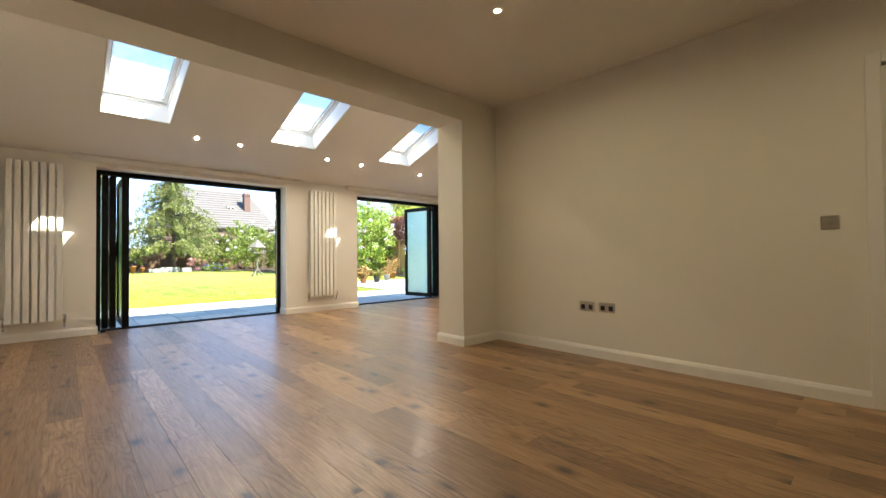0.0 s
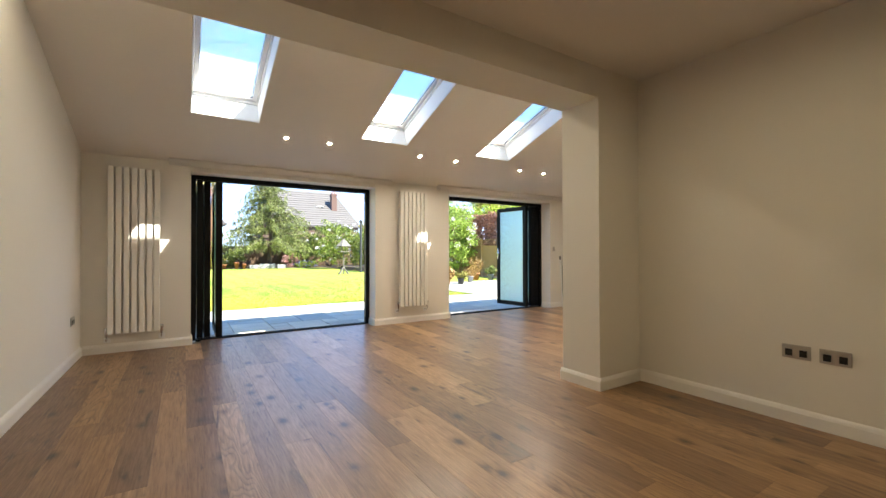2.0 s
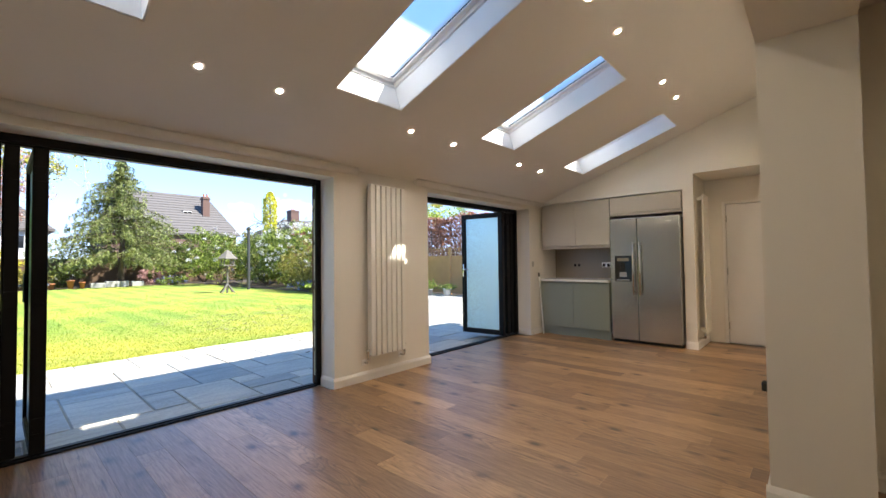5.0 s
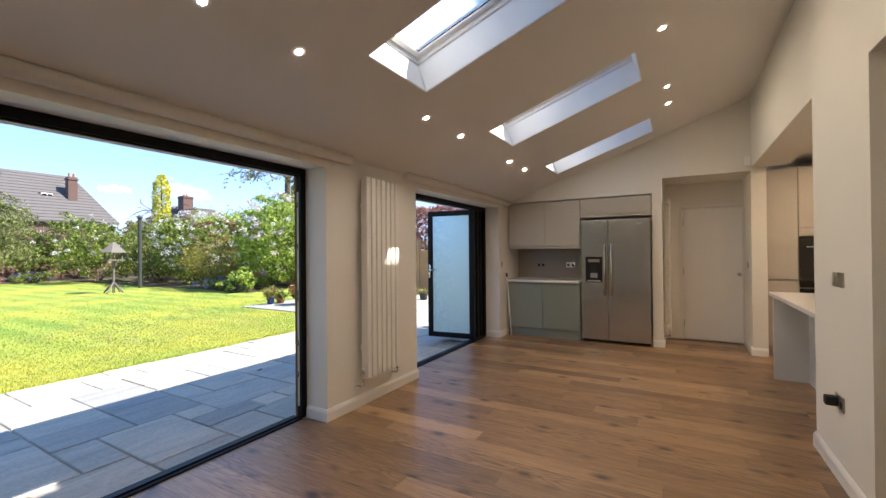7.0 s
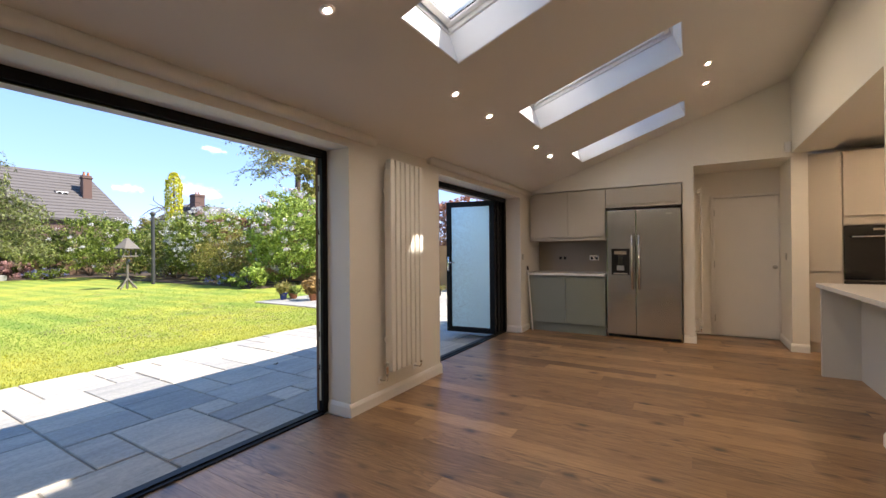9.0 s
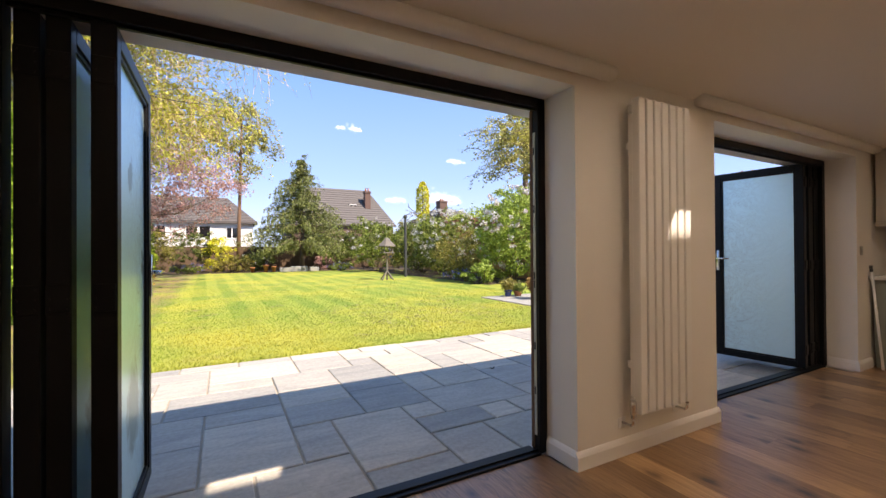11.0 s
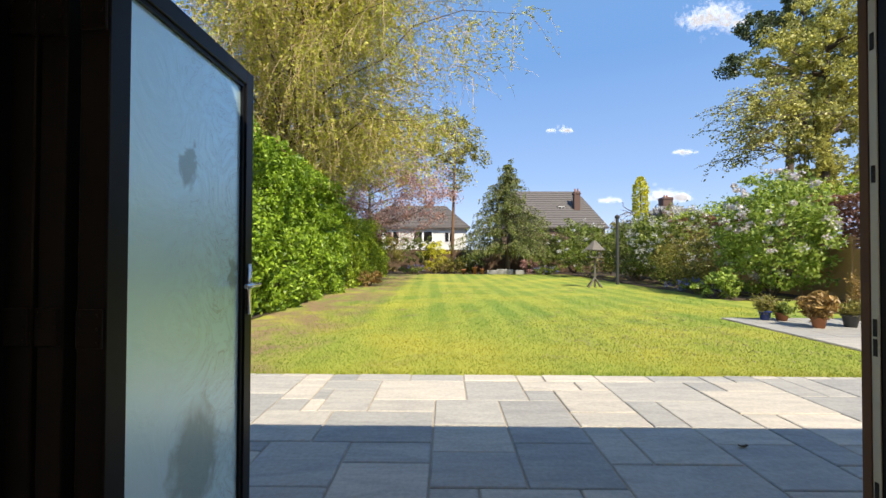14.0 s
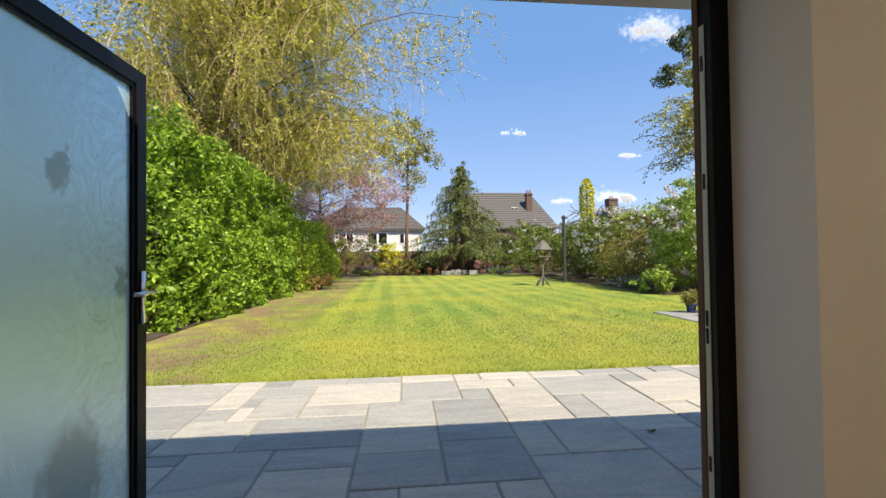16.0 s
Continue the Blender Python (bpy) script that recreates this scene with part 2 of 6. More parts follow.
# oak boards: tone by board, long grain, cathedral figure, knots
OAK = mat("oak_boards", (0.36, 0.21, 0.10), 0.34)
on, ol, ob_ = nodes(OAK)
ov = coords(OAK, (1, 1, 1), True)
oi = on.new("ShaderNodeObjectInfo")
tone = ramp(OAK, oi.outputs["Random"], [(0.0, (0.185, 0.097, 0.041)), (0.2, (0.25, 0.138, 0.059)), (0.65, (0.33, 0.188, 0.084)), (1.0, (0.48, 0.295, 0.142))])
om = on.new("ShaderNodeMapping")
om.inputs["Scale"].default_value = (1.0, 0.055, 1.0)
ol.new(ov, om.inputs["Vector"])
grain = noise_tex(OAK, om.outputs[0], 95, 5, 0.65, 0.3)
om2 = on.new("ShaderNodeMapping")
om2.inputs["Scale"].default_value = (1.0, 0.16, 1.0)
ol.new(ov, om2.inputs["Vector"])
field = noise_tex(OAK, om2.outputs[0], 5.5, 2, 0.5, 0.4)
rings = on.new("ShaderNodeMath")
rings.operation, rings.inputs[1].default_value = "MULTIPLY", 22.0
ol.new(field, rings.inputs[0])
ring2 = on.new("ShaderNodeMath")
ring2.operation = "FRACT"
ol.new(rings.outputs[0], ring2.inputs[0])
figure = ramp(OAK, ring2.outputs[0], [(0.0, (0.62,) * 3), (0.35, (1.0,) * 3), (0.8, (1.05,) * 3), (1.0, (0.6,) * 3)])
om3 = on.new("ShaderNodeMapping")
om3.inputs["Scale"].default_value = (1.0, 0.6, 0.0)
ol.new(ov, om3.inputs["Vector"])
vor = on.new("ShaderNodeTexVoronoi")
vor.inputs["Scale"].default_value = 5.2
ol.new(om3.outputs[0], vor.inputs["Vector"])
wob = on.new("ShaderNodeMath")
wob.operation = "MULTIPLY_ADD"
wob.inputs[1].default_value = 0.10
ol.new(noise_tex(OAK, ov, 30, 3), wob.inputs[0])
ol.new(vor.outputs["Distance"], wob.inputs[2])
knots = ramp(OAK, wob.outputs[0], [(0.12, (0.07, 0.05, 0.035)), (0.16, (0.34, 0.27, 0.21)), (0.24, (0.74, 0.69, 0.64)), (0.36, (1, 1, 1))])
c = mixc(OAK, 1.0, tone, ramp(OAK, grain, [(0.28, (0.62, 0.57, 0.52)), (0.64, (1.14, 1.13, 1.11))]), "MULTIPLY")
fr_ = on.new("ShaderNodeMath")
fr_.operation, fr_.inputs[1].default_value = "MULTIPLY", 9.37
ol.new(oi.outputs["Random"], fr_.inputs[0])
fr2 = on.new("ShaderNodeMath")
fr2.operation = "FRACT"
ol.new(fr_.outputs[0], fr2.inputs[0])
c = mixc(OAK, ramp(OAK, fr2.outputs[0], [(0.55, (0.12,) * 3), (0.8, (0.9,) * 3)]), c, mixc(OAK, 1.0, c, figure, "MULTIPLY"))
c = mixc(OAK, 0.8, c, ramp(OAK, noise_tex(OAK, om2.outputs[0], 2.2, 3), [(0.35, (0.80, 0.77, 0.74)), (0.65, (1.1, 1.09, 1.07))]), "MULTIPLY")
c = mixc(OAK, 0.9, c, knots, "MULTIPLY")
om4 = on.new("ShaderNodeMapping")
om4.inputs["Scale"].default_value = (1.0, 0.13, 1.0)
ol.new(ov, om4.inputs["Vector"])
c = mixc(OAK, 1.0, c, ramp(OAK, noise_tex(OAK, om4.outputs[0], 21, 3, 0.55, 0.8), [(0.26, (0.30, 0.25, 0.21)), (0.34, (0.84, 0.81, 0.78)), (0.41, (1, 1, 1))]), "MULTIPLY")
set_in(OAK, "Base Color", c)
set_in(OAK, "Roughness", ramp(OAK, grain, [(0.3, (0.54,) * 3), (0.7, (0.42,) * 3)]))
OAK.node_tree.nodes["Principled BSDF"].inputs["Coat Weight"].default_value = 0.35
OAK.node_tree.nodes["Principled BSDF"].inputs["Coat Roughness"].default_value = 0.24
OAK.node_tree.nodes["Principled BSDF"].inputs["Specular IOR Level"].default_value = 1.0
bump(OAK, grain, 0.10, 0.002)

# riven sandstone flags: tone by stone, soft banding
FLAG = mat("sandstone_flags", (0.33, 0.31, 0.28), 0.75)
pn, pl, pb_ = nodes(FLAG)
pv = coords(FLAG, (1, 1, 1), True)
poi = pn.new("ShaderNodeObjectInfo")
ptone = ramp(FLAG, poi.outputs["Random"], [(0.0, (0.31, 0.315, 0.305)), (0.4, (0.39, 0.385, 0.36)), (0.75, (0.45, 0.425, 0.375)), (1.0, (0.54, 0.505, 0.44))])
pm = pn.new("ShaderNodeMapping")
pm.inputs["Scale"].default_value = (0.35, 1.6, 1.0)
pl.new(pv, pm.inputs["Vector"])
band = noise_tex(FLAG, pm.outputs[0], 4, 4, 0.6, 1.2)
pc = mixc(FLAG, 1.0, ptone, ramp(FLAG, band, [(0.3, (0.82, 0.81, 0.80)), (0.7, (1.12, 1.09, 1.03))]), "MULTIPLY")
pc = mixc(FLAG, 0.7, pc, ramp(FLAG, noise_tex(FLAG, pv, 35, 5), [(0.35, (0.82,) * 3), (0.65, (1.08,) * 3)]), "MULTIPLY")
set_in(FLAG, "Base Color", pc)
bump(FLAG, noise_tex(FLAG, pv, 9, 6), 0.35, 0.01)
MORTAR = mottled("mortar", (0.40, 0.35, 0.28), (0.30, 0.265, 0.21), 9, 0.95, 0.5, 60)

# mown lawn: mowing stripes, yellow and mossy patches, bare soil by the hedge
LAWN = mat("lawn", (0.09, 0.14, 0.02), 0.9)
ln, ll, lb = nodes(LAWN)
lv = coords(LAWN)
lm = ln.new("ShaderNodeMapping")
lm.inputs["Rotation"].default_value = (0, 0, radians(-2))
ll.new(lv, lm.inputs["Vector"])
wave = ln.new("ShaderNodeTexWave")
wave.bands_direction, wave.wave_profile = "X", "SIN"
wave.inputs["Scale"].default_value, wave.inputs["Distortion"].default_value = 0.40, 1.2
wave.inputs["Detail Scale"].default_value = 0.3
ll.new(lm.outputs[0], wave.inputs["Vector"])
lc = mixc(LAWN, ramp(LAWN, wave.outputs["Fac"], [(0.35, (0.12,) * 3), (0.65, (0.72,) * 3)]), (0.15, 0.235, 0.026), (0.285, 0.335, 0.048))
lc = mixc(LAWN, ramp(LAWN, noise_tex(LAWN, lv, 0.45, 5), [(0.45, (0,) * 3), (0.68, (0.8,) * 3)]), lc, (0.42, 0.385, 0.045))
lc = mixc(LAWN, ramp(LAWN, noise_tex(LAWN, lv, 1.7, 6, 0.7), [(0.57, (0,) * 3), (0.68, (0.8,) * 3)]), lc, (0.20, 0.165, 0.07))
lc = mixc(LAWN, 0.8, lc, ramp(LAWN, noise_tex(LAWN, lv, 28, 5, 0.7), [(0.3, (0.82,) * 3), (0.7, (1.18,) * 3)]), "MULTIPLY")
lgrad = ln.new("ShaderNodeSeparateXYZ")
ll.new(lv, lgrad.inputs[0])
ly = ln.new("ShaderNodeMath")
ly.operation = "MULTIPLY_ADD"
ly.inputs[1].default_value = 3.0
ll.new(noise_tex(LAWN, lv, 0.5, 5), ly.inputs[0])
ll.new(lgrad.outputs[1], ly.inputs[2])
l_dry = ln.new("ShaderNodeMapRange")                     # the strip by the terrace has dried yellow
l_dry.inputs["From Min"].default_value, l_dry.inputs["From Max"].default_value = 17.0, 14.9
ll.new(ly.outputs[0], l_dry.inputs["Value"])
l_keep = ln.new("ShaderNodeMath")
l_keep.operation, l_keep.inputs[1].default_value = "MULTIPLY", 0.5
ll.new(l_dry.outputs[0], l_keep.inputs[0])
lc = mixc(LAWN, l_keep.outputs[0], lc, mixc(LAWN, noise_tex(LAWN, lv, 1.3, 6, 0.7), (0.40, 0.345, 0.06), (0.27, 0.33, 0.035)))
lx = ln.new("ShaderNodeMath")
lx.operation = "MULTIPLY_ADD"
lx.inputs[1].default_value = 1.2
ll.new(noise_tex(LAWN, lv, 0.8, 4), lx.inputs[0])
ll.new(lgrad.outputs[0], lx.inputs[2])
bare_l = ramp(LAWN, lx.outputs[0], [(0.0, (1.0,) * 3), (0.55, (0.75,) * 3), (1.0, (0.0,) * 3)])
bare_l = mixc(LAWN, 1.0, bare_l, ramp(LAWN, noise_tex(LAWN, lv, 1.1, 6, 0.7), [(0.42, (0.15,) * 3), (0.56, (1.0,) * 3)]), "MULTIPLY")
lc = mixc(LAWN, bare_l, lc, mixc(LAWN, noise_tex(LAWN, lv, 6.0, 4), (0.13, 0.085, 0.045), (0.36, 0.25, 0.13)))
set_in(LAWN, "Base Color", lc)
bump(LAWN, noise_tex(LAWN, lv, 45, 5, 0.8), 0.5, 0.02)


def leaf_mat(name, lo, hi, glow=0.35, rough=0.5):
    lo, hi = tuple(0.72 * v_ for v_ in lo), tuple(min(0.85, 1.28 * v_) for v_ in hi)
    m = mat(name, lo, rough)
    n, l, b = nodes(m)
    g = n.new("ShaderNodeNewGeometry")
    col = ramp(m, g.outputs["Random Per Island"], [(0.0, lo), (0.6, tuple((a + c2) / 2 for a, c2 in zip(lo, hi))), (1.0, hi)])
    set_in(m, "Base Color", col)
    tr, mx = n.new("ShaderNodeBsdfTranslucent"), n.new("ShaderNodeMixShader")
    mx.inputs[0].default_value = glow
    l.new(col, tr.inputs["Color"])
    l.new(b.outputs[0], mx.inputs[1]), l.new(tr.outputs[0], mx.inputs[2])
    l.new(mx.outputs[0], n["Material Output"].inputs["Surface"])
    return m


LAUREL = leaf_mat("laurel_leaves", (0.10, 0.21, 0.012), (0.33, 0.47, 0.045), 0.35, 0.48)
HEDGE2 = leaf_mat("light_hedge_leaves", (0.17, 0.28, 0.018), (0.42, 0.52, 0.05), 0.35, 0.5)
WILLOW = leaf_mat("willow_leaves", (0.36, 0.37, 0.05), (0.60, 0.58, 0.11), 0.5)
COPPER = leaf_mat("copper_leaves", (0.40, 0.20, 0.19), (0.60, 0.39, 0.36), 0.45)
CONIFER = leaf_mat("conifer_needles", (0.11, 0.145, 0.045), (0.27, 0.30, 0.095), 0.3)
DARKPINE = leaf_mat("dark_pine_needles", (0.05, 0.075, 0.03), (0.12, 0.16, 0.06), 0.25)
PINE = leaf_mat("pine_needles", (0.17, 0.18, 0.035), (0.33, 0.31, 0.08), 0.35)
GOLD = leaf_mat("golden_leaves", (0.62, 0.56, 0.025), (0.82, 0.74, 0.06), 0.35)
SHRUB = leaf_mat("shrub_leaves", (0.085, 0.13, 0.02), (0.24, 0.30, 0.055), 0.35)
DARKSHRUB = leaf_mat("dark_shrub_leaves", (0.075, 0.11, 0.02), (0.19, 0.22, 0.05), 0.3)
OLIVE = leaf_mat("olive_shrub_leaves", (0.17, 0.17, 0.03), (0.33, 0.29, 0.07), 0.35)
LILAC = leaf_mat("lilac_leaves", (0.20, 0.30, 0.04), (0.42, 0.52, 0.12), 0.45)
IVY = leaf_mat("ivy_leaves", (0.25, 0.26, 0.055), (0.60, 0.57, 0.15), 0.35)
BEECH = leaf_mat("beech_hedge_leaves", (0.24, 0.10, 0.065), (0.46, 0.23, 0.15), 0.4)
DEADGRASS = leaf_mat("dead_grass", (0.17, 0.15, 0.08), (0.32, 0.28, 0.17), 0.2)
DRY = leaf_mat("dry_leaves", (0.26, 0.16, 0.05), (0.42, 0.27, 0.09), 0.35)
PETAL = leaf_mat("white_petals", (0.62, 0.60, 0.58), (0.80, 0.77, 0.74), 0.4)
PINKPETAL = leaf_mat("pale_pink_petals", (0.62, 0.50, 0.54), (0.78, 0.69, 0.71), 0.4)
BLUEPETAL = leaf_mat("blue_petals", (0.10, 0.11, 0.30), (0.22, 0.23, 0.48), 0.3)
BLADE = leaf_mat("grass_blades", (0.25, 0.32, 0.035), (0.38, 0.42, 0.055), 0.5, 0.6)
bl_n, bl_l, bl_b = nodes(BLADE)
bl_c = bl_b.inputs["Base Color"].links[0].from_socket
bl_v = coords(BLADE)
bl_c2 = mixc(BLADE, 1.0, bl_c, ramp(BLADE, noise_tex(BLADE, bl_v, 0.45, 5), [(0.40, (0.66, 0.86, 0.8)), (0.62, (1.28, 1.02, 0.9))]), "MULTIPLY")
bl_c2 = mixc(BLADE, 1.0, bl_c2, ramp(BLADE, noise_tex(BLADE, bl_v, 2.6, 5, 0.7), [(0.35, (0.75, 0.8, 0.8)), (0.62, (1.1, 1.08, 1.0))]), "MULTIPLY")
bl_xyz, bl_dry = bl_n.new("ShaderNodeSeparateXYZ"), bl_n.new("ShaderNodeMapRange")
bl_l.new(bl_v, bl_xyz.inputs[0])
bl_l.new(bl_xyz.outputs[1], bl_dry.inputs["Value"])
bl_dry.inputs["From Min"].default_value, bl_dry.inputs["From Max"].default_value = 13.2, 15.2
bl_c2 = mixc(BLADE, 1.0, bl_c2, ramp(BLADE, bl_dry.outputs[0], [(0.0, (0.98, 0.96, 0.95)), (1.0, (0.66, 0.86, 0.9))]), "MULTIPLY")
bl_l.new(bl_c2, bl_b.inputs["Base Color"])
bl_l.new(bl_c2, next(n_ for n_ in bl_n if n_.type == "BSDF_TRANSLUCENT").inputs["Color"])


def lamp_mat(name, colour, power):
    m = mat(name, colour, 0.5)
    n, l, b = nodes(m)
    b.inputs["Emission Color"].default_value, b.inputs["Emission Strength"].default_value = (*colour, 1), power
    return m


GLOWING = lamp_mat("lamp_lens", (1.0, 0.86, 0.68), 600.0)
KITCHENLENS = lamp_mat("warm_kitchen_lens", (1.0, 0.74, 0.46), 1300.0)
DIMMED = lamp_mat("dimmed_lamp_lens", (1.0, 0.84, 0.62), 380.0)
OLDLENS = lamp_mat("old_room_lens", (1.0, 0.82, 0.52), 620.0)


# ---------------------------------------------------------------- builders
def bx(bm, x0, x1, y0, y1, z0, z1):
    """A box into bm; returns its faces."""
    v = [bm.verts.new((x, y, z)) for x in (x0, x1) for y in (y0, y1) for z in (z0, z1)]
    return [bm.faces.new([v[i] for i in q]) for q in ((0, 1, 3, 2), (4, 6, 7, 5), (0, 4, 5, 1), (2, 3, 7, 6), (0, 2, 6, 4), (1, 5, 7, 3))]


def box(x0, x1, y0, y1, z0, z1, bevel=0.0, seg=1):
    bm = bmesh.new()
    bx(bm, x0, x1, y0, y1, z0, z1)
    if bevel:
        bmesh.ops.bevel(bm, geom=bm.edges[:], offset=bevel, segments=seg, affect="EDGES", profile=0.5)
    return bm


def boxes(*specs, bevel=0.0):
    bm = bmesh.new()
    for s in specs:
        bx(bm, *s)
    if bevel:
        bmesh.ops.bevel(bm, geom=bm.edges[:], offset=bevel, segments=1, affect="EDGES", profile=0.5)
    return bm


def prism_into(bm, poly, axis, a, b):
    """A polygon in the plane across axis ('x': (y, z), 'y': (x, z), 'z': (x, y)), drawn out from a to b."""
    def at(p, t):
        return {"x": (t, p[0], p[1]), "y": (p[0], t, p[1]), "z": (p[0], p[1], t)}[axis]
    lo, hi = [bm.verts.new(at(p, a)) for p in poly], [bm.verts.new(at(p, b)) for p in poly]
    bm.faces.new(lo), bm.faces.new(hi[::-1])
    for i in range(len(poly)):
        j = (i + 1) % len(poly)
        bm.faces.new((lo[j], lo[i], hi[i], hi[j]))


def prism(poly, axis, a, b, bevel=0.0):
    bm = bmesh.new()
    prism_into(bm, poly, axis, a, b)
    bmesh.ops.recalc_face_normals(bm, faces=bm.faces[:])
    if bevel:
        bmesh.ops.bevel(bm, geom=bm.edges[:], offset=bevel, segments=2, affect="EDGES", profile=0.5)
    return bm


def tube(bm, pts, radii, n=8, cap=True):
    """A round tube along pts with a radius at each."""
    pts = [Vector(p) for p in pts]
    rings_ = []
    for i, p in enumerate(pts):
        d = (pts[min(i + 1, len(pts) - 1)] - pts[max(i - 1, 0)]).normalized()
        u = d.cross(Vector((0, 0, 1)) if abs(d.z) < 0.9 else Vector((1, 0, 0))).normalized()
        w = d.cross(u)
        r = radii[i] if isinstance(radii, (list, tuple)) else radii
        rings_.append([bm.verts.new(p + r * (math.cos(k * math.tau / n) * u + math.sin(k * math.tau / n) * w)) for k in range(n)])
    for a, b in zip(rings_, rings_[1:]):
        for k in range(n):
            bm.faces.new((a[k], a[(k + 1) % n], b[(k + 1) % n], b[k]))
    if cap:
        bm.faces.new(rings_[0][::-1]), bm.faces.new(rings_[-1])
    return bm


def turned(profile, n=24, at=(0, 0, 0)):
    """A solid turned on z from (radius, height) pairs."""
    bm = bmesh.new()
    rr = []
    for r, z in profile:
        rr.append([bm.verts.new((at[0] + max(r, 1e-4) * math.cos(k * math.tau / n), at[1] + max(r, 1e-4) * math.sin(k * math.tau / n), at[2] + z)) for k in range(n)])
    for a, b in zip(rr, rr[1:]):
        for k in range(n):
            bm.faces.new((a[k], a[(k + 1) % n], b[(k + 1) % n], b[k]))
    bm.faces.new(rr[0][::-1]), bm.faces.new(rr[-1])
    return bm


def smooth(ob):
    for p in ob.data.polygons:
        p.use_smooth = True
    return ob


def part(name, bm, material, parent=None, label="", round_=False):
    """One mesh object out of bm, in world places, under a thing or a part."""
    me = bpy.data.meshes.new(name)
    bmesh.ops.recalc_face_normals(bm, faces=bm.faces[:])
    bm.to_mesh(me)
    bm.free()
    me.materials.append(material)
    ob = new(name, me)
    if parent:
        ob.parent = parent
        base = parent
        while base:
            if base.type == "EMPTY":
                break
            base = base.parent
        if base and parent is base:
            ob.matrix_parent_inverse = base.matrix_basis.inverted()
    if label:
        tagged(ob, label)
    return smooth(ob) if round_ else ob


def thing(name, at, label, category, group="", kind=""):
    ob = new(name)
    ob.empty_display_size = 0.1
    ob.matrix_basis = Matrix.Translation(at)
    return tagged(ob, label, category, group, kind)


def structure(name, bm, material, label, category):
    return tagged(part(name, bm, material), label, category, kind="structure")


def raw_mesh(name, verts, faces_n, material, parent=None):
    """A mesh out of an (n, k, 3) array of k-cornered faces."""
    n, k = faces_n
    me = bpy.data.meshes.new(name)
    me.vertices.add(n * k)
    me.vertices.foreach_set("co", np.asarray(verts, dtype=np.float32).ravel())
    me.loops.add(n * k)
    me.loops.foreach_set("vertex_index", np.arange(n * k, dtype=np.int32))
    me.polygons.add(n)
    me.polygons.foreach_set("loop_start", np.arange(0, n * k, k, dtype=np.int32))
    me.polygons.foreach_set("loop_total", np.full(n, k, dtype=np.int32))
    me.update(calc_edges=True)
    me.materials.append(material)
    ob = new(name, me)
    if parent:
        ob.parent = parent
        ob.matrix_parent_inverse = parent.matrix_basis.inverted()
    return ob

# ---------------------------------------------------------------- the room: plan
WEST, NORTH, OUT = -0.20, 7.33, 7.66          # west wall, garden wall's inner and outer face
EAST, EASTBACK = 7.25, 7.86                   # end wall, back of its recess
BEAM_S, BEAM_N, BEAM_Z = 3.67, 4.04, 2.315    # beam between the old room and the extension
PIL_W, PIL_E = 3.505, 4.487                    # pillar
OLD_E, OLD_S, OLD_Z = 4.036, -2.2, 2.56       # old room: east wall, south wall, ceiling
D1 = (0.80, 3.155)                            # the two garden openings
D2 = (4.467, 6.85)
HEAD = 2.065
SLOPE0, SLOPE = 2.17, 0.349
K_S = 0.6                                     # kitchen's south end


def vault(y):
    return SLOPE0 + SLOPE * (NORTH - y)


NRM = Vector((0, SLOPE, 1)).normalized()
THICK = 0.30
SKYL = [(0.78, 1.42), (2.57, 3.21), (4.32, 4.96), (6.21, 6.85)]
SKY_Y0, SKY_Y1 = 6.40, 5.13

# walls
structure("wall_west", prism([(OLD_S - 0.2, -0.2), (OUT, -0.2), (OUT, 2.1), (BEAM_N, vault(BEAM_N) + 0.1), (OLD_S - 0.2, vault(BEAM_N) + 0.1)], "x", WEST - 0.3, WEST),
          PLASTER, "plain cream painted plaster wall", "wall")
structure("wall_north", boxes((WEST - 0.3, D1[0], NORTH, OUT, -0.2, SLOPE0 + 0.02), (D1[1], D2[0], NORTH, OUT, -0.2, SLOPE0 + 0.02),
          (D2[1], EASTBACK + 0.3, NORTH, OUT, -0.2, SLOPE0 + 0.02), (D1[0], D1[1], NORTH, OUT, HEAD, SLOPE0 + 0.02), (D2[0], D2[1], NORTH, OUT, HEAD, SLOPE0 + 0.02)),
          PLASTER, "cream plaster wall with two wide garden door openings", "wall")
NICHE = (4.04, 5.05, 2.365)                   # door niche in the end wall
UNITS = (5.18, NORTH, 2.165)                  # recess for the cupboards and fridge
eb = bmesh.new()
prism_into(eb, [(NICHE[0], NICHE[2]), (NICHE[1], NICHE[2]), (NICHE[1], vault(NICHE[1]) + 0.05), (NICHE[0], vault(NICHE[0]) + 0.05)], "x", EAST, 8.3)
prism_into(eb, [(NICHE[1], 0.0), (UNITS[0], 0.0), (UNITS[0], vault(UNITS[0]) + 0.05), (NICHE[1], vault(NICHE[1]) + 0.05)], "x", EAST, 8.3)
prism_into(eb, [(UNITS[0], UNITS[2]), (UNITS[1] - 0.001, UNITS[2]), (UNITS[1] - 0.001, vault(UNITS[1]) + 0.02), (UNITS[0], vault(UNITS[0]) + 0.05)], "x", EAST, 8.3)
bx(eb, EASTBACK, 8.3, UNITS[0], UNITS[1], 0, UNITS[2])
structure("wall_east", eb, PLASTER, "cream plaster end wall with recesses for cupboards and a door", "wall")
DOORX = 8.02
structure("wall_niche", boxes((DOORX, 8.3, NICHE[0], 4.02 + 0.0, 0, NICHE[2]), (DOORX, 8.3, 4.83, NICHE[1], 0, NICHE[2]), (DOORX, 8.3, 4.02, 4.83, 2.03, NICHE[2])),
          PLASTER, "cream plaster back wall of the door niche", "wall")
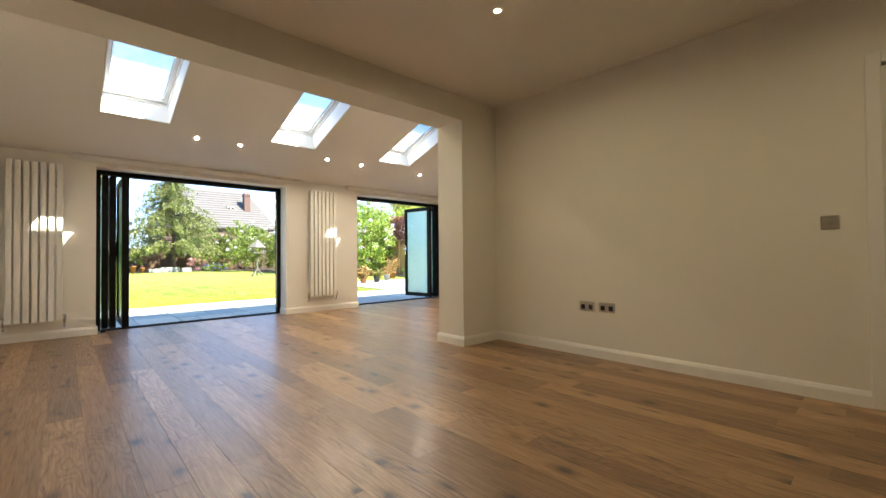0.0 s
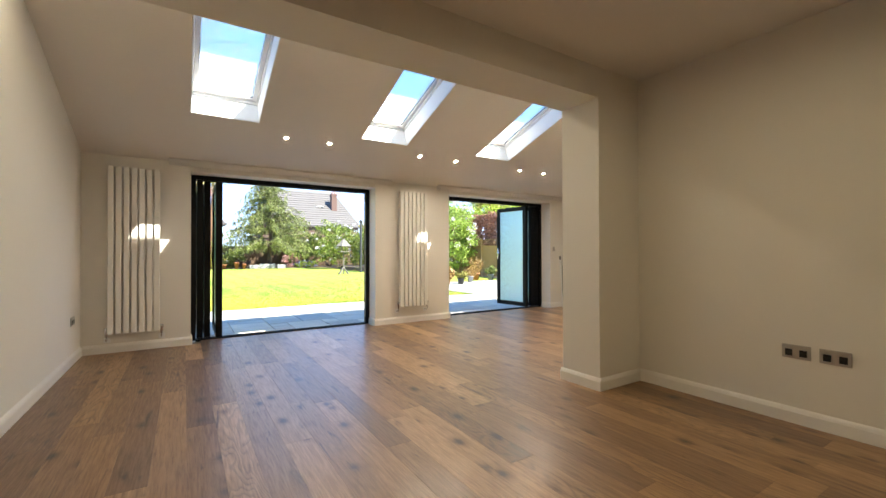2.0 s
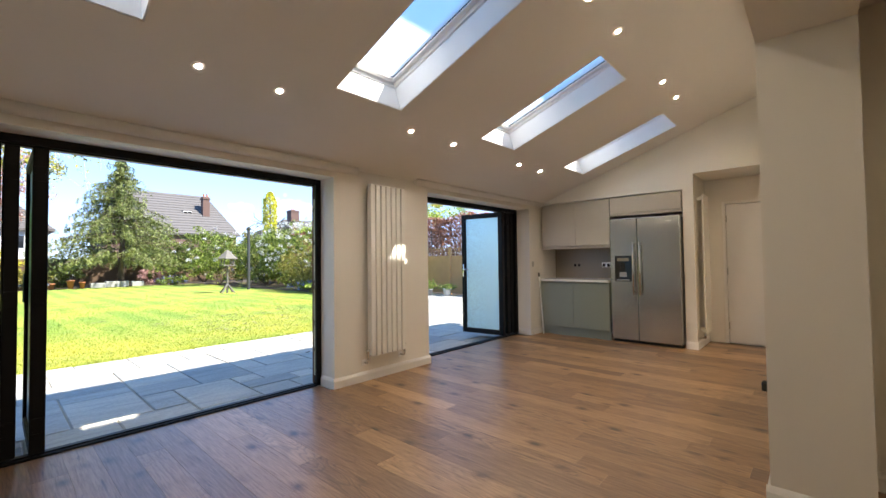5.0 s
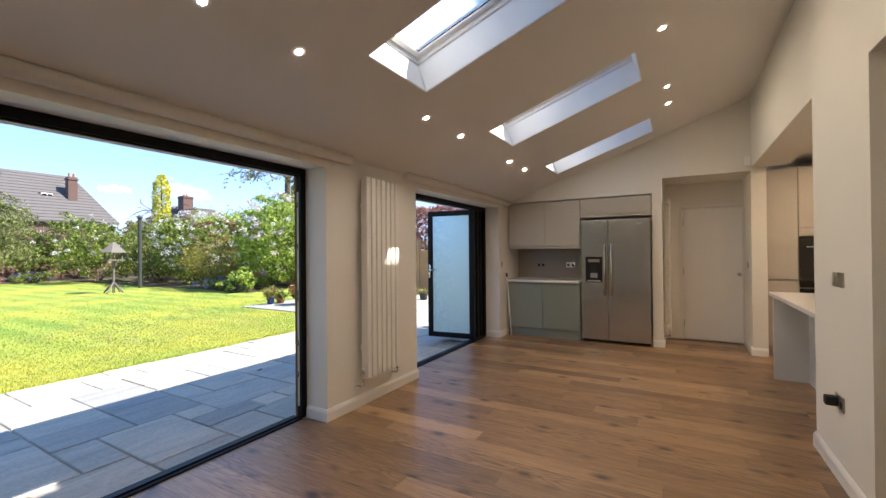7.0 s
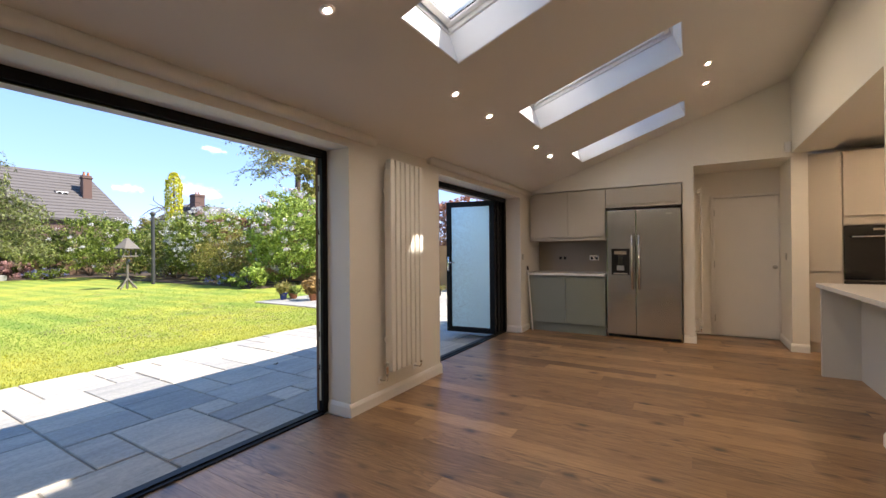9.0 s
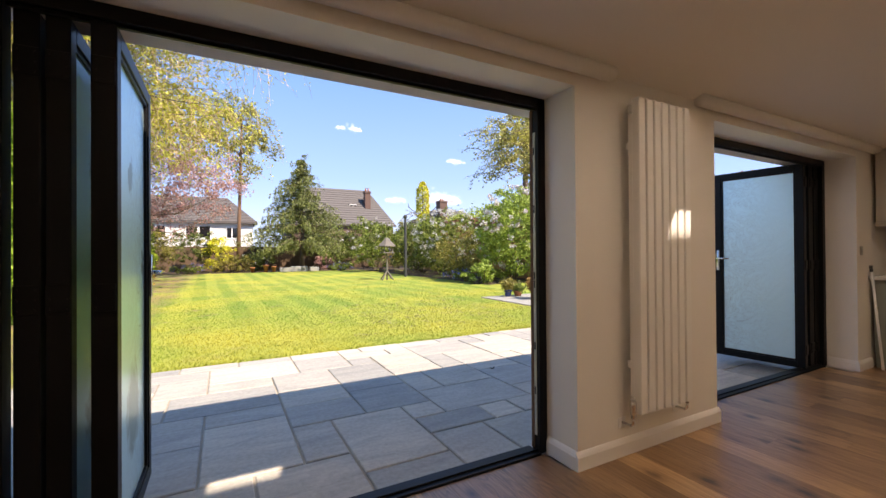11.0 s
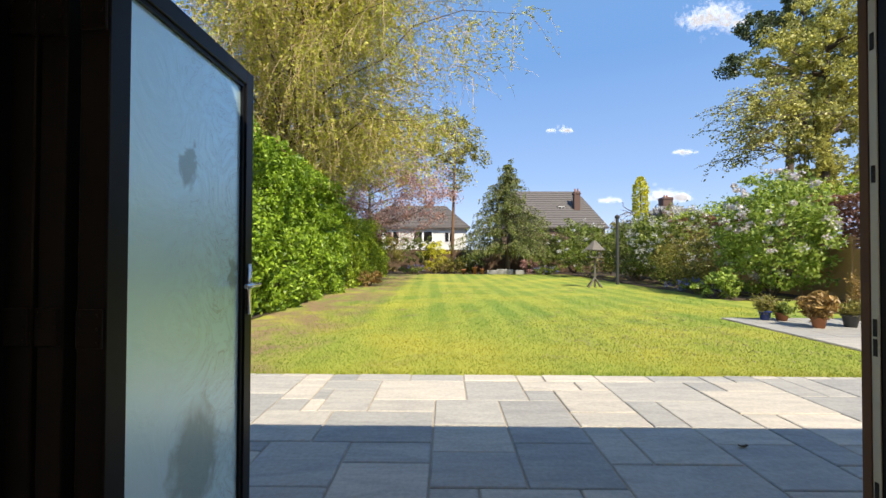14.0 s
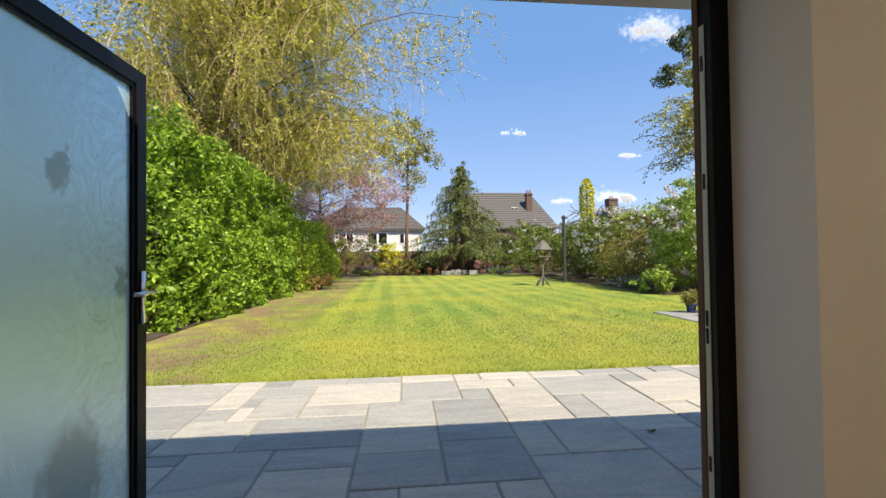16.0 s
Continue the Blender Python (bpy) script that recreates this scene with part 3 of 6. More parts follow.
# south wall of the extension: beam, pillar, the wall over the kitchen opening
KOP = (PIL_E, 7.30, 2.41)
structure("wall_south", boxes((WEST, PIL_W, BEAM_S, BEAM_N, BEAM_Z, vault(BEAM_N) + 0.1), (PIL_W, PIL_E, BEAM_S, BEAM_N, 0, vault(BEAM_N) + 0.1),
          (KOP[0], KOP[1], BEAM_S, BEAM_N, KOP[2], vault(BEAM_N) + 0.1), (KOP[1], 8.3, 3.88, BEAM_N, 0, vault(BEAM_N) + 0.1)),
          PLASTER, "cream plaster beam and pillar between two rooms", "wall")
# old room
structure("wall_old_east", boxes((OLD_E, OLD_E + 0.2, 0.73, BEAM_S, 0, OLD_Z + 0.1), (OLD_E, OLD_E + 0.2, -0.12, 0.73, 2.04, OLD_Z + 0.1), (OLD_E, OLD_E + 0.2, OLD_S, -0.12, 0, OLD_Z + 0.1)),
          PLASTER, "plain cream plaster wall with sockets and a doorway", "wall")
structure("wall_old_south", boxes((WEST, OLD_E + 0.2, OLD_S - 0.2, OLD_S, -0.2, OLD_Z + 0.1)), PLASTER, "plain cream plaster wall", "wall")
structure("ceiling_old_room", boxes((WEST, OLD_E, OLD_S, BEAM_S, OLD_Z, OLD_Z + 0.2)), CEIL, "flat off-white painted ceiling", "ceiling")
# kitchen behind the opening
structure("wall_kitchen", boxes((OLD_E + 0.2, 8.3, K_S - 0.2, K_S, -0.2, 2.62), (7.92, 8.3, K_S, 3.88, -0.2, 2.62)), PLASTER, "cream plaster kitchen wall", "wall")
structure("ceiling_kitchen", boxes((OLD_E + 0.2, 8.3, K_S, BEAM_S, 2.52, 2.7)), CEIL, "flat off-white kitchen ceiling", "ceiling")

# the vaulted ceiling, cut through for four roof windows
cb = bmesh.new()


def slab(bm, x0, x1, ya, yb):
    a, b = Vector((0, ya, vault(ya))), Vector((0, yb, vault(yb)))
    prism_into(bm, [(a.y, a.z), (b.y, b.z), (b.y + NRM.y * THICK, b.z + NRM.z * THICK), (a.y + NRM.y * THICK, a.z + NRM.z * THICK)], "x", x0, x1)


xs = [WEST - 0.3] + [v for s in SKYL for v in s] + [8.3]
for i in range(0, len(xs), 2):
    slab(cb, xs[i], xs[i + 1], OUT + 0.1, BEAM_N - 0.1)
for a, b in SKYL:
    slab(cb, a, b, OUT + 0.1, SKY_Y0)
    slab(cb, a, b, SKY_Y1, BEAM_N - 0.1)
structure("ceiling", cb, CEIL, "sloping off-white vaulted ceiling with four roof windows", "ceiling")
# rounded plaster boxing over each garden opening
for x0, x1 in ((0.58, 3.40), (4.24, 7.24)):
    bead = structure("trim", prism([(NORTH - 0.038 + 0.042 * math.cos(k * math.tau / 20), 2.158 + 0.042 * math.sin(k * math.tau / 20)) for k in range(20)], "x", x0, x1), CEIL,
                     "shallow rounded boxing along the ceiling edge", "trim")
    smooth(bead)

# outside: roof edge, upper storey of the house, plain
structure("soffit", boxes((WEST - 0.5, 8.5, OUT + 0.003, 7.845, 2.085, 2.13)), GLOSS, "white painted timber soffit board", "soffit")
structure("gutter", prism([(7.85, 2.13), (7.93, 2.13), (7.955, 2.235), (7.85, 2.235)], "x", WEST - 0.5, 8.5), BLACK, "black gutter along the eave", "gutter")
structure("roof", boxes((WEST - 0.5, 8.5, OUT + 0.003, 7.845, 2.14, 2.30)), GREYTILE, "dark roof edge", "roof")
structure("upper_storey", boxes((WEST - 0.5, 9.0, -6.0, BEAM_N - 0.11, 3.75, 5.20), (WEST - 0.5, 9.0, -6.0, BEAM_N + 0.15, 5.20, 5.305)), RENDER, "plain rendered upper storey of the house", "house wall")
structure("house_side", boxes((8.3, 8.5, K_S - 0.2, OUT, -0.2, 2.0)), RENDER, "plain rendered outer wall", "house wall")

# skirting
SKIRT = [(0.0, 0.0), (0.017, 0.0), (0.017, 0.070), (0.010, 0.086), (0.004, 0.095), (0.0, 0.099)]


def skirting(axis, face, sign, a, b):
    """A skirting board along x or y on the wall face at the given place; sign: the side to which it stands out."""
    poly = [(face + sign * d, z) for d, z in SKIRT]
    bm = prism(poly, "y" if axis == "y" else "x", a, b)
    structure("baseboard", bm, GLOSS, "white painted skirting board", "baseboard")


skirting("y", WEST, 1, OLD_S, NORTH)
skirting("x", NORTH, -1, WEST + 0.017, D1[0] + 0.017)
skirting("x", NORTH, -1, D1[1] - 0.017, D2[0] + 0.017)
skirting("x", NORTH, -1, D2[1] - 0.017, 7.17)
for x, sgn in ((D1[0], 1), (D1[1], -1), (D2[0], 1), (D2[1], -1)):
    skirting("y", x, sgn, NORTH, 7.555)
skirting("y", PIL_W, -1, BEAM_S - 0.017, BEAM_N + 0.017)
skirting("x", BEAM_S, -1, PIL_W, OLD_E - 0.017)
skirting("y", OLD_E, -1, 0.80, BEAM_S)
skirting("x", BEAM_N, 1, PIL_W, PIL_E + 0.017)
skirting("y", PIL_E, 1, BEAM_S, BEAM_N)
skirting("y", EAST, -1, NICHE[1] - 0.017, UNITS[0])
skirting("x", NICHE[1], -1, EAST, DOORX)
skirting("x", NICHE[0], 1, 7.30, DOORX)
skirting("y", 7.30, -1, 3.88, BEAM_N + 0.017)

# door in the niche and in the old room
def panel_door(name, x, y0, y1, label, knob_y, hinge_y):
    d = thing(name, (x, (y0 + y1) / 2, 0), label, "door", kind="structure")
    part("door_leaf", box(x + 0.012, x + 0.052, y0 + 0.033, y1 - 0.033, 0.008, 1.985, 0.002), GLOSS, d)
    part("door_frame", boxes((x - 0.012, x + 0.09, y0 - 0.01, y0 + 0.03, 0, 2.03), (x - 0.012, x + 0.09, y1 - 0.03, y1 + 0.01, 0, 2.03), (x - 0.012, x + 0.09, y0 + 0.03, y1 - 0.03, 1.99, 2.03), bevel=0.003), GLOSS, d)
    kb = turned([(0.026, 0), (0.026, 0.006), (0.011, 0.010), (0.011, 0.035), (0.024, 0.042), (0.027, 0.055), (0.022, 0.066), (0.0, 0.068)])
    kb.transform(Matrix.Translation((x + 0.011, knob_y, 1.0)) @ Matrix.Rotation(-math.pi / 2, 4, "Y"))
    part("door_knob", kb, NICKEL, d, "round brushed metal door knob", True)
    for z in (0.25, 1.03, 1.78):
        part("hinge", box(x + 0.002, x + 0.013, hinge_y - 0.012, hinge_y + 0.012, z - 0.05, z + 0.05, 0.002), NICKEL, d)
    return d


panel_door("door_1", DOORX, 4.02, 4.83, "closed plain white flush door with metal knob", 4.10, 4.80)
panel_door("door_2", OLD_E + 0.03, -0.12, 0.73, "closed plain white flush door in the old room", 0.62, -0.09)
for nm, a, b in (("architrave", 0.73, 0.80), ("architrave", -0.19, -0.12)):
    structure("trim", box(OLD_E - 0.018, OLD_E, a, b, 0, 2.11, 0.004), GLOSS, "white painted door architrave", "trim")
structure("trim", box(OLD_E - 0.018, OLD_E, -0.12, 0.73, 2.04, 2.11, 0.004), GLOSS, "white painted door architrave", "trim")

# roof windows
for i, (a, b) in enumerate(SKYL):
    w = thing("window_%d" % (i + 1), ((a + b) / 2, SKY_Y0, vault(SKY_Y0)), "white-framed pitched roof window in a deep shaft", "roof window", "roof windows", "structure")
    ln_ = math.hypot(SKY_Y0 - SKY_Y1, SLOPE * (SKY_Y0 - SKY_Y1))
    along = Vector((0, -1, SLOPE)).normalized()
    m = Matrix(((1, 0, 0, a), (0, along.y, NRM.y, SKY_Y0), (0, along.z, NRM.z, vault(SKY_Y0)), (0, 0, 0, 1)))
    W = b - a

    def ring(x0, x1, y0, y1, t, z0, z1, bev=0.004):
        bm = boxes((x0, x0 + t, y0, y1, z0, z1), (x1 - t, x1, y0, y1, z0, z1), (x0 + t, x1 - t, y0, y0 + t, z0, z1), (x0 + t, x1 - t, y1 - t, y1, z0, z1), bevel=bev)
        bm.transform(m)
        return bm
    part("shaft_lining", ring(0.0015, W - 0.0015, 0.0015, ln_ - 0.0015, 0.008, 0.002, 0.213, 0.001), SHAFT, w, "brilliant white painted shaft")
    part("window_frame", ring(0.001, W - 0.001, 0.001, ln_ - 0.001, 0.022, 0.215, 0.33), UPVC, w)
    sash = part("sash", ring(0.024, W - 0.024, 0.03, ln_ - 0.03, 0.045, 0.245, 0.31), UPVC, w)
    gb = box(0.067, W - 0.067, 0.073, ln_ - 0.073, 0.268, 0.28)
    gb.transform(m)
    g = part("pane", gb, ROOFGLASS, sash)
    g.matrix_parent_inverse = w.matrix_basis.inverted() @ w.matrix_basis
    g.visible_shadow = False
    part("gasket", ring(0.062, W - 0.062, 0.068, ln_ - 0.068, 0.009, 0.258, 0.267, 0.001), RUBBER, w, "thin black glazing gasket")
    hb = box(W / 2 - 0.14, W / 2 + 0.14, ln_ - 0.06, ln_ - 0.035, 0.225, 0.248, 0.004)
    hb.transform(m)
    part("handle", hb, UPVC, w)

# ---------------------------------------------------------------- folding garden doors
FY0, FY1 = 7.562, 7.632                       # frame in the opening


def bifold_frame(name, x0, x1):
    d = thing(name, ((x0 + x1) / 2, FY0, 0), "black aluminium folding door frame, folded fully open", "folding door", "garden doors", "structure")
    part("jamb", box(x0, x0 + 0.055, FY0, FY1, 0.0, HEAD, 0.003), BLACK, d)
    part("jamb", box(x1 - 0.055, x1, FY0, FY1, 0.0, HEAD, 0.003), BLACK, d)
    part("head", boxes((x0 + 0.055, x1 - 0.055, FY0, FY1, HEAD - 0.055, HEAD), (x0 + 0.055, x1 - 0.055, FY0 + 0.022, FY0 + 0.034, HEAD - 0.068, HEAD - 0.055), bevel=0.002), BLACK, d)
    part("threshold", boxes((x0 + 0.055, x1 - 0.055, FY0 - 0.01, FY1 + 0.03, -0.05, 0.012), (x0 + 0.055, x1 - 0.055, FY0 + 0.02, FY0 + 0.032, 0.012, 0.022), bevel=0.002), BLACK, d)
    return d


f1 = bifold_frame("door_3", *D1)
f2 = bifold_frame("door_4", *D2)
# lock keep on the free jamb
kx = D1[1] - 0.055
keep = part("lock_keep", box(kx - 0.004, kx - 0.0005, FY0 + 0.024, FY0 + 0.044, 0.10, 1.87, 0.0008), KEEP, f1, "pale zinc lock keep strip")
# thin brown strip along the outer part of the jamb face
part("jamb_strip", box(kx - 0.006, kx - 0.0005, FY0 + 0.0455, FY1 - 0.001, 0.02, HEAD - 0.06, 0.001), BROWN, f1, "dark brown strip on the jamb")
for z in (0.36, 0.62, 0.98, 1.03, 1.42, 1.76):
    k = part("keep_slot", box(kx - 0.0055, kx - 0.0042, FY0 + 0.029, FY0 + 0.039, z - 0.022, z + 0.022), RUBBER, f1)


def leaf(frame_thing, x, y0, y1, side, handle=False, group_tilt=0.0, t=0.088):
    """One folded leaf standing out from the wall, its faces looking along x; side: the side of the handle."""
    s = 0.063
    z0, z1 = 0.022, 2.005
    bm = boxes((x - t / 2, x + t / 2, y0, y0 + s, z0, z1), (x - t / 2, x + t / 2, y1 - s, y1, z0, z1),
               (x - t / 2, x + t / 2, y0 + s, y1 - s, z0, z0 + s), (x - t / 2, x + t / 2, y0 + s, y1 - s, z1 - s, z1), bevel=0.003)
    # glazing beads, stepped in
    for q in ((x - t / 2 + 0.008, x + t / 2 - 0.008, y0 + s, y0 + s + 0.016, z0 + s, z1 - s), (x - t / 2 + 0.008, x + t / 2 - 0.008, y1 - s - 0.016, y1 - s, z0 + s, z1 - s),
              (x - t / 2 + 0.008, x + t / 2 - 0.008, y0 + s + 0.016, y1 - s - 0.016, z0 + s, z0 + s + 0.016), (x - t / 2 + 0.008, x + t / 2 - 0.008, y0 + s + 0.016, y1 - s - 0.016, z1 - s - 0.016, z1 - s)):
        bx(bm, *q)
    turn = Matrix.Translation((x, y0, 0)) @ Matrix.Rotation(group_tilt, 4, "Z") @ Matrix.Translation((-x, -y0, 0))

    def put(name, b, material, parent, label="", round_=False):
        b.transform(turn)
        o = part(name, b, material, parent, label, round_)
        if parent is not frame_thing:
            o.matrix_parent_inverse = Matrix()
        return o
    lf = put("leaf", bm, BLACK, frame_thing, "black door leaf folded open")
    put("pane", box(x - 0.018, x + 0.018, y0 + s + 0.004, y1 - s - 0.004, z0 + s + 0.004, z1 - s - 0.004), FILM, lf, "glass under milky blue protective film")
    for z in (0.20, 1.02, 1.83):
        hb = boxes((x - 0.034, x + 0.034, y0 - 0.009, y0 - 0.001, z - 0.05, z + 0.05), bevel=0.003)
        for dx in (-0.022, 0.022):
            for dz in (-0.035, 0, 0.035):
                tube(hb, [(x + dx, y0 - 0.012, z + dz), (x + dx, y0 - 0.008, z + dz)], 0.004, 6)
        put("hinge", hb, BLACK, lf)
    if handle:
        yh = y1 - s / 2
        for sd in (-1, 1):
            xf = x + sd * t / 2
            hb = box(min(xf, xf + sd * 0.010), max(xf, xf + sd * 0.010), yh - 0.015, yh + 0.015, 0.95, 1.17, 0.004)
            tube(hb, [(xf + sd * 0.008, yh, 1.08), (xf + sd * 0.05, yh, 1.08)], 0.009, 10)
            tube(hb, [(xf + sd * 0.045, yh + 0.008, 1.08), (xf + sd * 0.048, yh - 0.12, 1.08)], 0.009, 10)
            put("handle", hb, CHROME, lf, "satin chrome lever handle", True)
    return lf


leaf(f1, 0.900, 7.605, 8.385, 1, t=0.068)
leaf(f1, 0.982, 7.605, 8.385, 1, t=0.068)
leaf(f1, 1.112, 7.58, 8.36, 1, True, 0.0, 0.076)
leaf(f2, 6.75, 7.60, 8.33, -1)
leaf(f2, 6.637, 7.60, 8.33, -1)
leaf(f2, 6.46, 7.58, 8.35, -1, True, radians(7), 0.076)

# ---------------------------------------------------------------- radiators
def radiator(x0, y_wall, z0, z1, slabs, pitch, label):
    """Upright flat-panel radiator on the garden wall."""
    r = thing("radiator", (x0, y_wall, z0), label, "radiator", "tall radiators")
    for i in range(slabs):
        part("panel", box(x0 + i * pitch, x0 + (i + 1) * pitch - 0.015, y_wall - 0.122, y_wall - 0.074, z0, z1, 0.004), WHITE, r)
    w = slabs * pitch - 0.011
    for z in (z0 + 0.05, z1 - 0.05):
        part("header", box(x0 + 0.004, x0 + w - 0.004, y_wall - 0.074, y_wall - 0.045, z - 0.025, z + 0.025, 0.006), WHITE, r)
    part("back_panel", box(x0 + 0.01, x0 + 0.05, y_wall - 0.073, y_wall - 0.042, z0 + 0.08, z1 - 0.08, 0.004), WHITE, r)
    part("back_panel", box(x0 + w - 0.05, x0 + w - 0.01, y_wall - 0.073, y_wall - 0.042, z0 + 0.08, z1 - 0.02, 0.004), WHITE, r)
    for xx in (x0 + 0.06, x0 + w - 0.06):
        for z in (z0 + 0.25, z1 - 0.25):
            part("bracket", box(xx - 0.015, xx + 0.015, y_wall - 0.06, y_wall, z - 0.02, z + 0.02), WHITE, r)
    for xx, sg in ((x0 - 0.012, -1), (x0 + w + 0.012, 1)):
        bm = turned([(0.011, 0), (0.011, 0.02), (0.016, 0.022), (0.016, 0.05), (0.020, 0.055), (0.020, 0.09), (0.014, 0.10), (0.0, 0.10)], 14, (xx, y_wall - 0.075, z0 - 0.03))
        tube(bm, [(xx, y_wall - 0.075, z0 + 0.02), (xx - sg * 0.03, y_wall - 0.075, z0 + 0.02)], 0.011, 10)
        tube(bm, [(xx, y_wall - 0.075, z0 - 0.025), (xx, y_wall - 0.075, z0 - 0.06), (xx, y_wall - 0.06, z0 - 0.075), (xx, y_wall, z0 - 0.075)], 0.0075, 10)
        part("valve", bm, CHROME, r, "chrome radiator valve and pipe tail", True)
        part("pipe_collar", box(xx - 0.03, xx + 0.03, y_wall - 0.004, y_wall, z0 - 0.105, z0 - 0.045, 0.002), UPVC, r)
    return r


radiator(0.035, NORTH, 0.215, 2.03, 7, 0.0685, "tall cream flat-panel radiator with chrome valves")
radiator(3.515, NORTH, 0.265, 2.03, 7, 0.0695, "tall cream flat-panel radiator between the garden doors")


def niche_radiator():
    x0, y, z0, z1 = 7.36, NICHE[1], 0.20, 2.09
    r = thing("radiator", (x0, y, z0), "narrow tall white radiator on the niche wall", "radiator", "tall radiators")
    for k in range(5):
        part("panel", box(x0 + k * 0.07, x0 + k * 0.07 + 0.063, y - 0.095, y - 0.078, z0, z1, 0.004), WHITE, r)
    for z in (z0 + 0.05, z1 - 0.05):
        part("header", box(x0 + 0.004, x0 + 0.34, y - 0.078, y - 0.045, z - 0.02, z + 0.02, 0.005), WHITE, r)
        part("bracket", box(x0 + 0.10, x0 + 0.14, y - 0.045, y, z - 0.02, z + 0.02), WHITE, r)
    bm = turned([(0.011, 0), (0.016, 0.03), (0.018, 0.07), (0.0, 0.075)], 12, (x0 + 0.01, y - 0.07, z0 - 0.06))
    tube(bm, [(x0 + 0.01, y - 0.07, z0 - 0.05), (x0 + 0.01, y, z0 - 0.06)], 0.008, 8)
    part("valve", bm, CHROME, r, "chrome radiator valve", True)


niche_radiator()

# ---------------------------------------------------------------- cupboards and fridge in the end recess
cy0, cy1, cmid = 6.155, 7.30, 6.70
up = thing("wall_cupboard", (EAST, (cy0 + cy1) / 2, 1.43), "taupe handleless two-door wall cupboard in a recess", "cupboard")
part("body", box(7.235, 7.60, cy0 + 0.002, cy1, 1.435, 2.145), TAUPE, up)
for a, b in ((cy0 + 0.004, cmid - 0.0015), (cmid + 0.0015, cy1 - 0.004)):
    part("door", box(7.212, 7.234, a, b, 1.452, 2.135, 0.0025), TAUPE, up)
part("light_rail", box(7.20, 7.30, cy0 + 0.002, cy1, 1.398, 1.43, 0.003), TAUPE, up)
bc = thing("base_cupboard", (7.15, (cy0 + cy1) / 2, 0), "sage green handleless two-door base cupboard", "cupboard")
part("body", box(7.165, 7.74, cy0 + 0.002, cy1, 0.135, 0.868), SAGE, bc)
for a, b in ((cy0 + 0.004, 6.728), (6.731, cy1 - 0.004)):
    part("door", box(7.143, 7.164, a, b, 0.14, 0.84, 0.0025), SAGE, bc)
part("plinth", box(7.19, 7.21, cy0 + 0.002, cy1, 0.0, 0.132), SAGE, bc)
wt = thing("worktop", (7.13, (cy0 + cy1) / 2, 0.868), "thin pale quartz worktop on the sage cupboard", "worktop")
part("slab", box(7.115, 7.745, cy0 + 0.002, cy1 + 0.028, 0.870, 0.905, 0.003), QUARTZ, wt)
structure("splashback", box(7.748, 7.757, cy0 - 0.02, NORTH - 0.002, 0.905, 1.43), SPLASH, "taupe glass splashback", "splashback")
structure("recess_lining", boxes((7.757, EASTBACK, 5.20, NORTH - 0.002, 0, 2.16)), PLASTER, "plaster back of the cupboard recess", "wall")
fp = thing("top_cupboard", (EAST, 5.67, 1.86), "taupe cupboard over the fridge", "cupboard")
part("body", box(7.235, 7.70, 5.19, cy0 - 0.004, 1.885, 2.145), TAUPE, fp)
part("door", box(7.212, 7.234, 5.192, cy0 - 0.006, 1.905, 2.135, 0.0025), TAUPE, fp)
part("grip_rail", box(7.222, 7.30, 5.19, cy0 - 0.004, 1.862, 1.885, 0.003), TAUPE, fp)

fr = thing("fridge_freezer", (7.16, 5.665, 0), "large stainless steel side-by-side fridge freezer with water dispenser", "fridge")
fy0, fy1, fs = 5.198, 6.132, 5.752
part("body", box(7.215, 7.74, fy0 + 0.008, fy1 - 0.008, 0.045, 1.80, 0.005), GREYPOT, fr, "grey painted fridge body")
part("foot_grille", box(7.20, 7.26, fy0 + 0.01, fy1 - 0.01, 0.006, 0.045, 0.003), RUBBER, fr)
fdoors = []
for a, b in ((fy0, fs - 0.003), (fs + 0.003, fy1)):
    fdoors.append(part("door", box(7.150, 7.210, a, b, 0.05, 1.815, 0.009, 2), STEEL, fr))
for d, yy in ((fdoors[0], fs - 0.045), (fdoors[1], fs + 0.045)):
    hb = bmesh.new()
    tube(hb, [(7.095, yy, 0.70), (7.095, yy, 1.46)], 0.013, 12)
    for z in (0.75, 1.41):
        tube(hb, [(7.095, yy, z), (7.152, yy, z)], 0.009, 10)
    part("handle", hb, CHROME, d, "long bar handle", True)
dsp = part("dispenser", boxes((7.142, 7.1495, 5.832, 6.068, 0.895, 1.27), bevel=0.002), DARKGLASS, fdoors[1], "black glass water and ice dispenser")
part("paddle", box(7.1385, 7.1425, 5.90, 6.0, 0.96, 1.03, 0.003), GREYPOT, fdoors[1])
part("display", box(7.1395, 7.1425, 5.87, 6.03, 1.19, 1.235, 0.001), SPLASH, fdoors[1])
part("spout", box(7.128, 7.1425, 5.92, 5.98, 1.03, 1.17, 0.006), RUBBER, fdoors[1])
part("drip_tray", box(7.125, 7.1425, 5.86, 6.04, 0.905, 0.925, 0.003), NICKEL, fdoors[1])
part("badge", box(7.1475, 7.1498, 5.30, 5.38, 1.735, 1.75), CHROME, fdoors[0])

mp_ = thing("mop_pole", (7.165, 7.22, 0), "plain white metal pole leaning on the worktop", "pole")
bm = bmesh.new()
tube(bm, [(7.075, 7.222, 0.006), (7.098, 7.302, 0.98)], 0.011, 10)
part("shaft", bm, UPVC, mp_, "", True)
bm = bmesh.new()
tube(bm, [(7.0975, 7.3005, 0.945), (7.0995, 7.306, 1.01)], 0.0135, 10)
part("grip", bm, DARKPOT, mp_, "dark plastic grip", True)

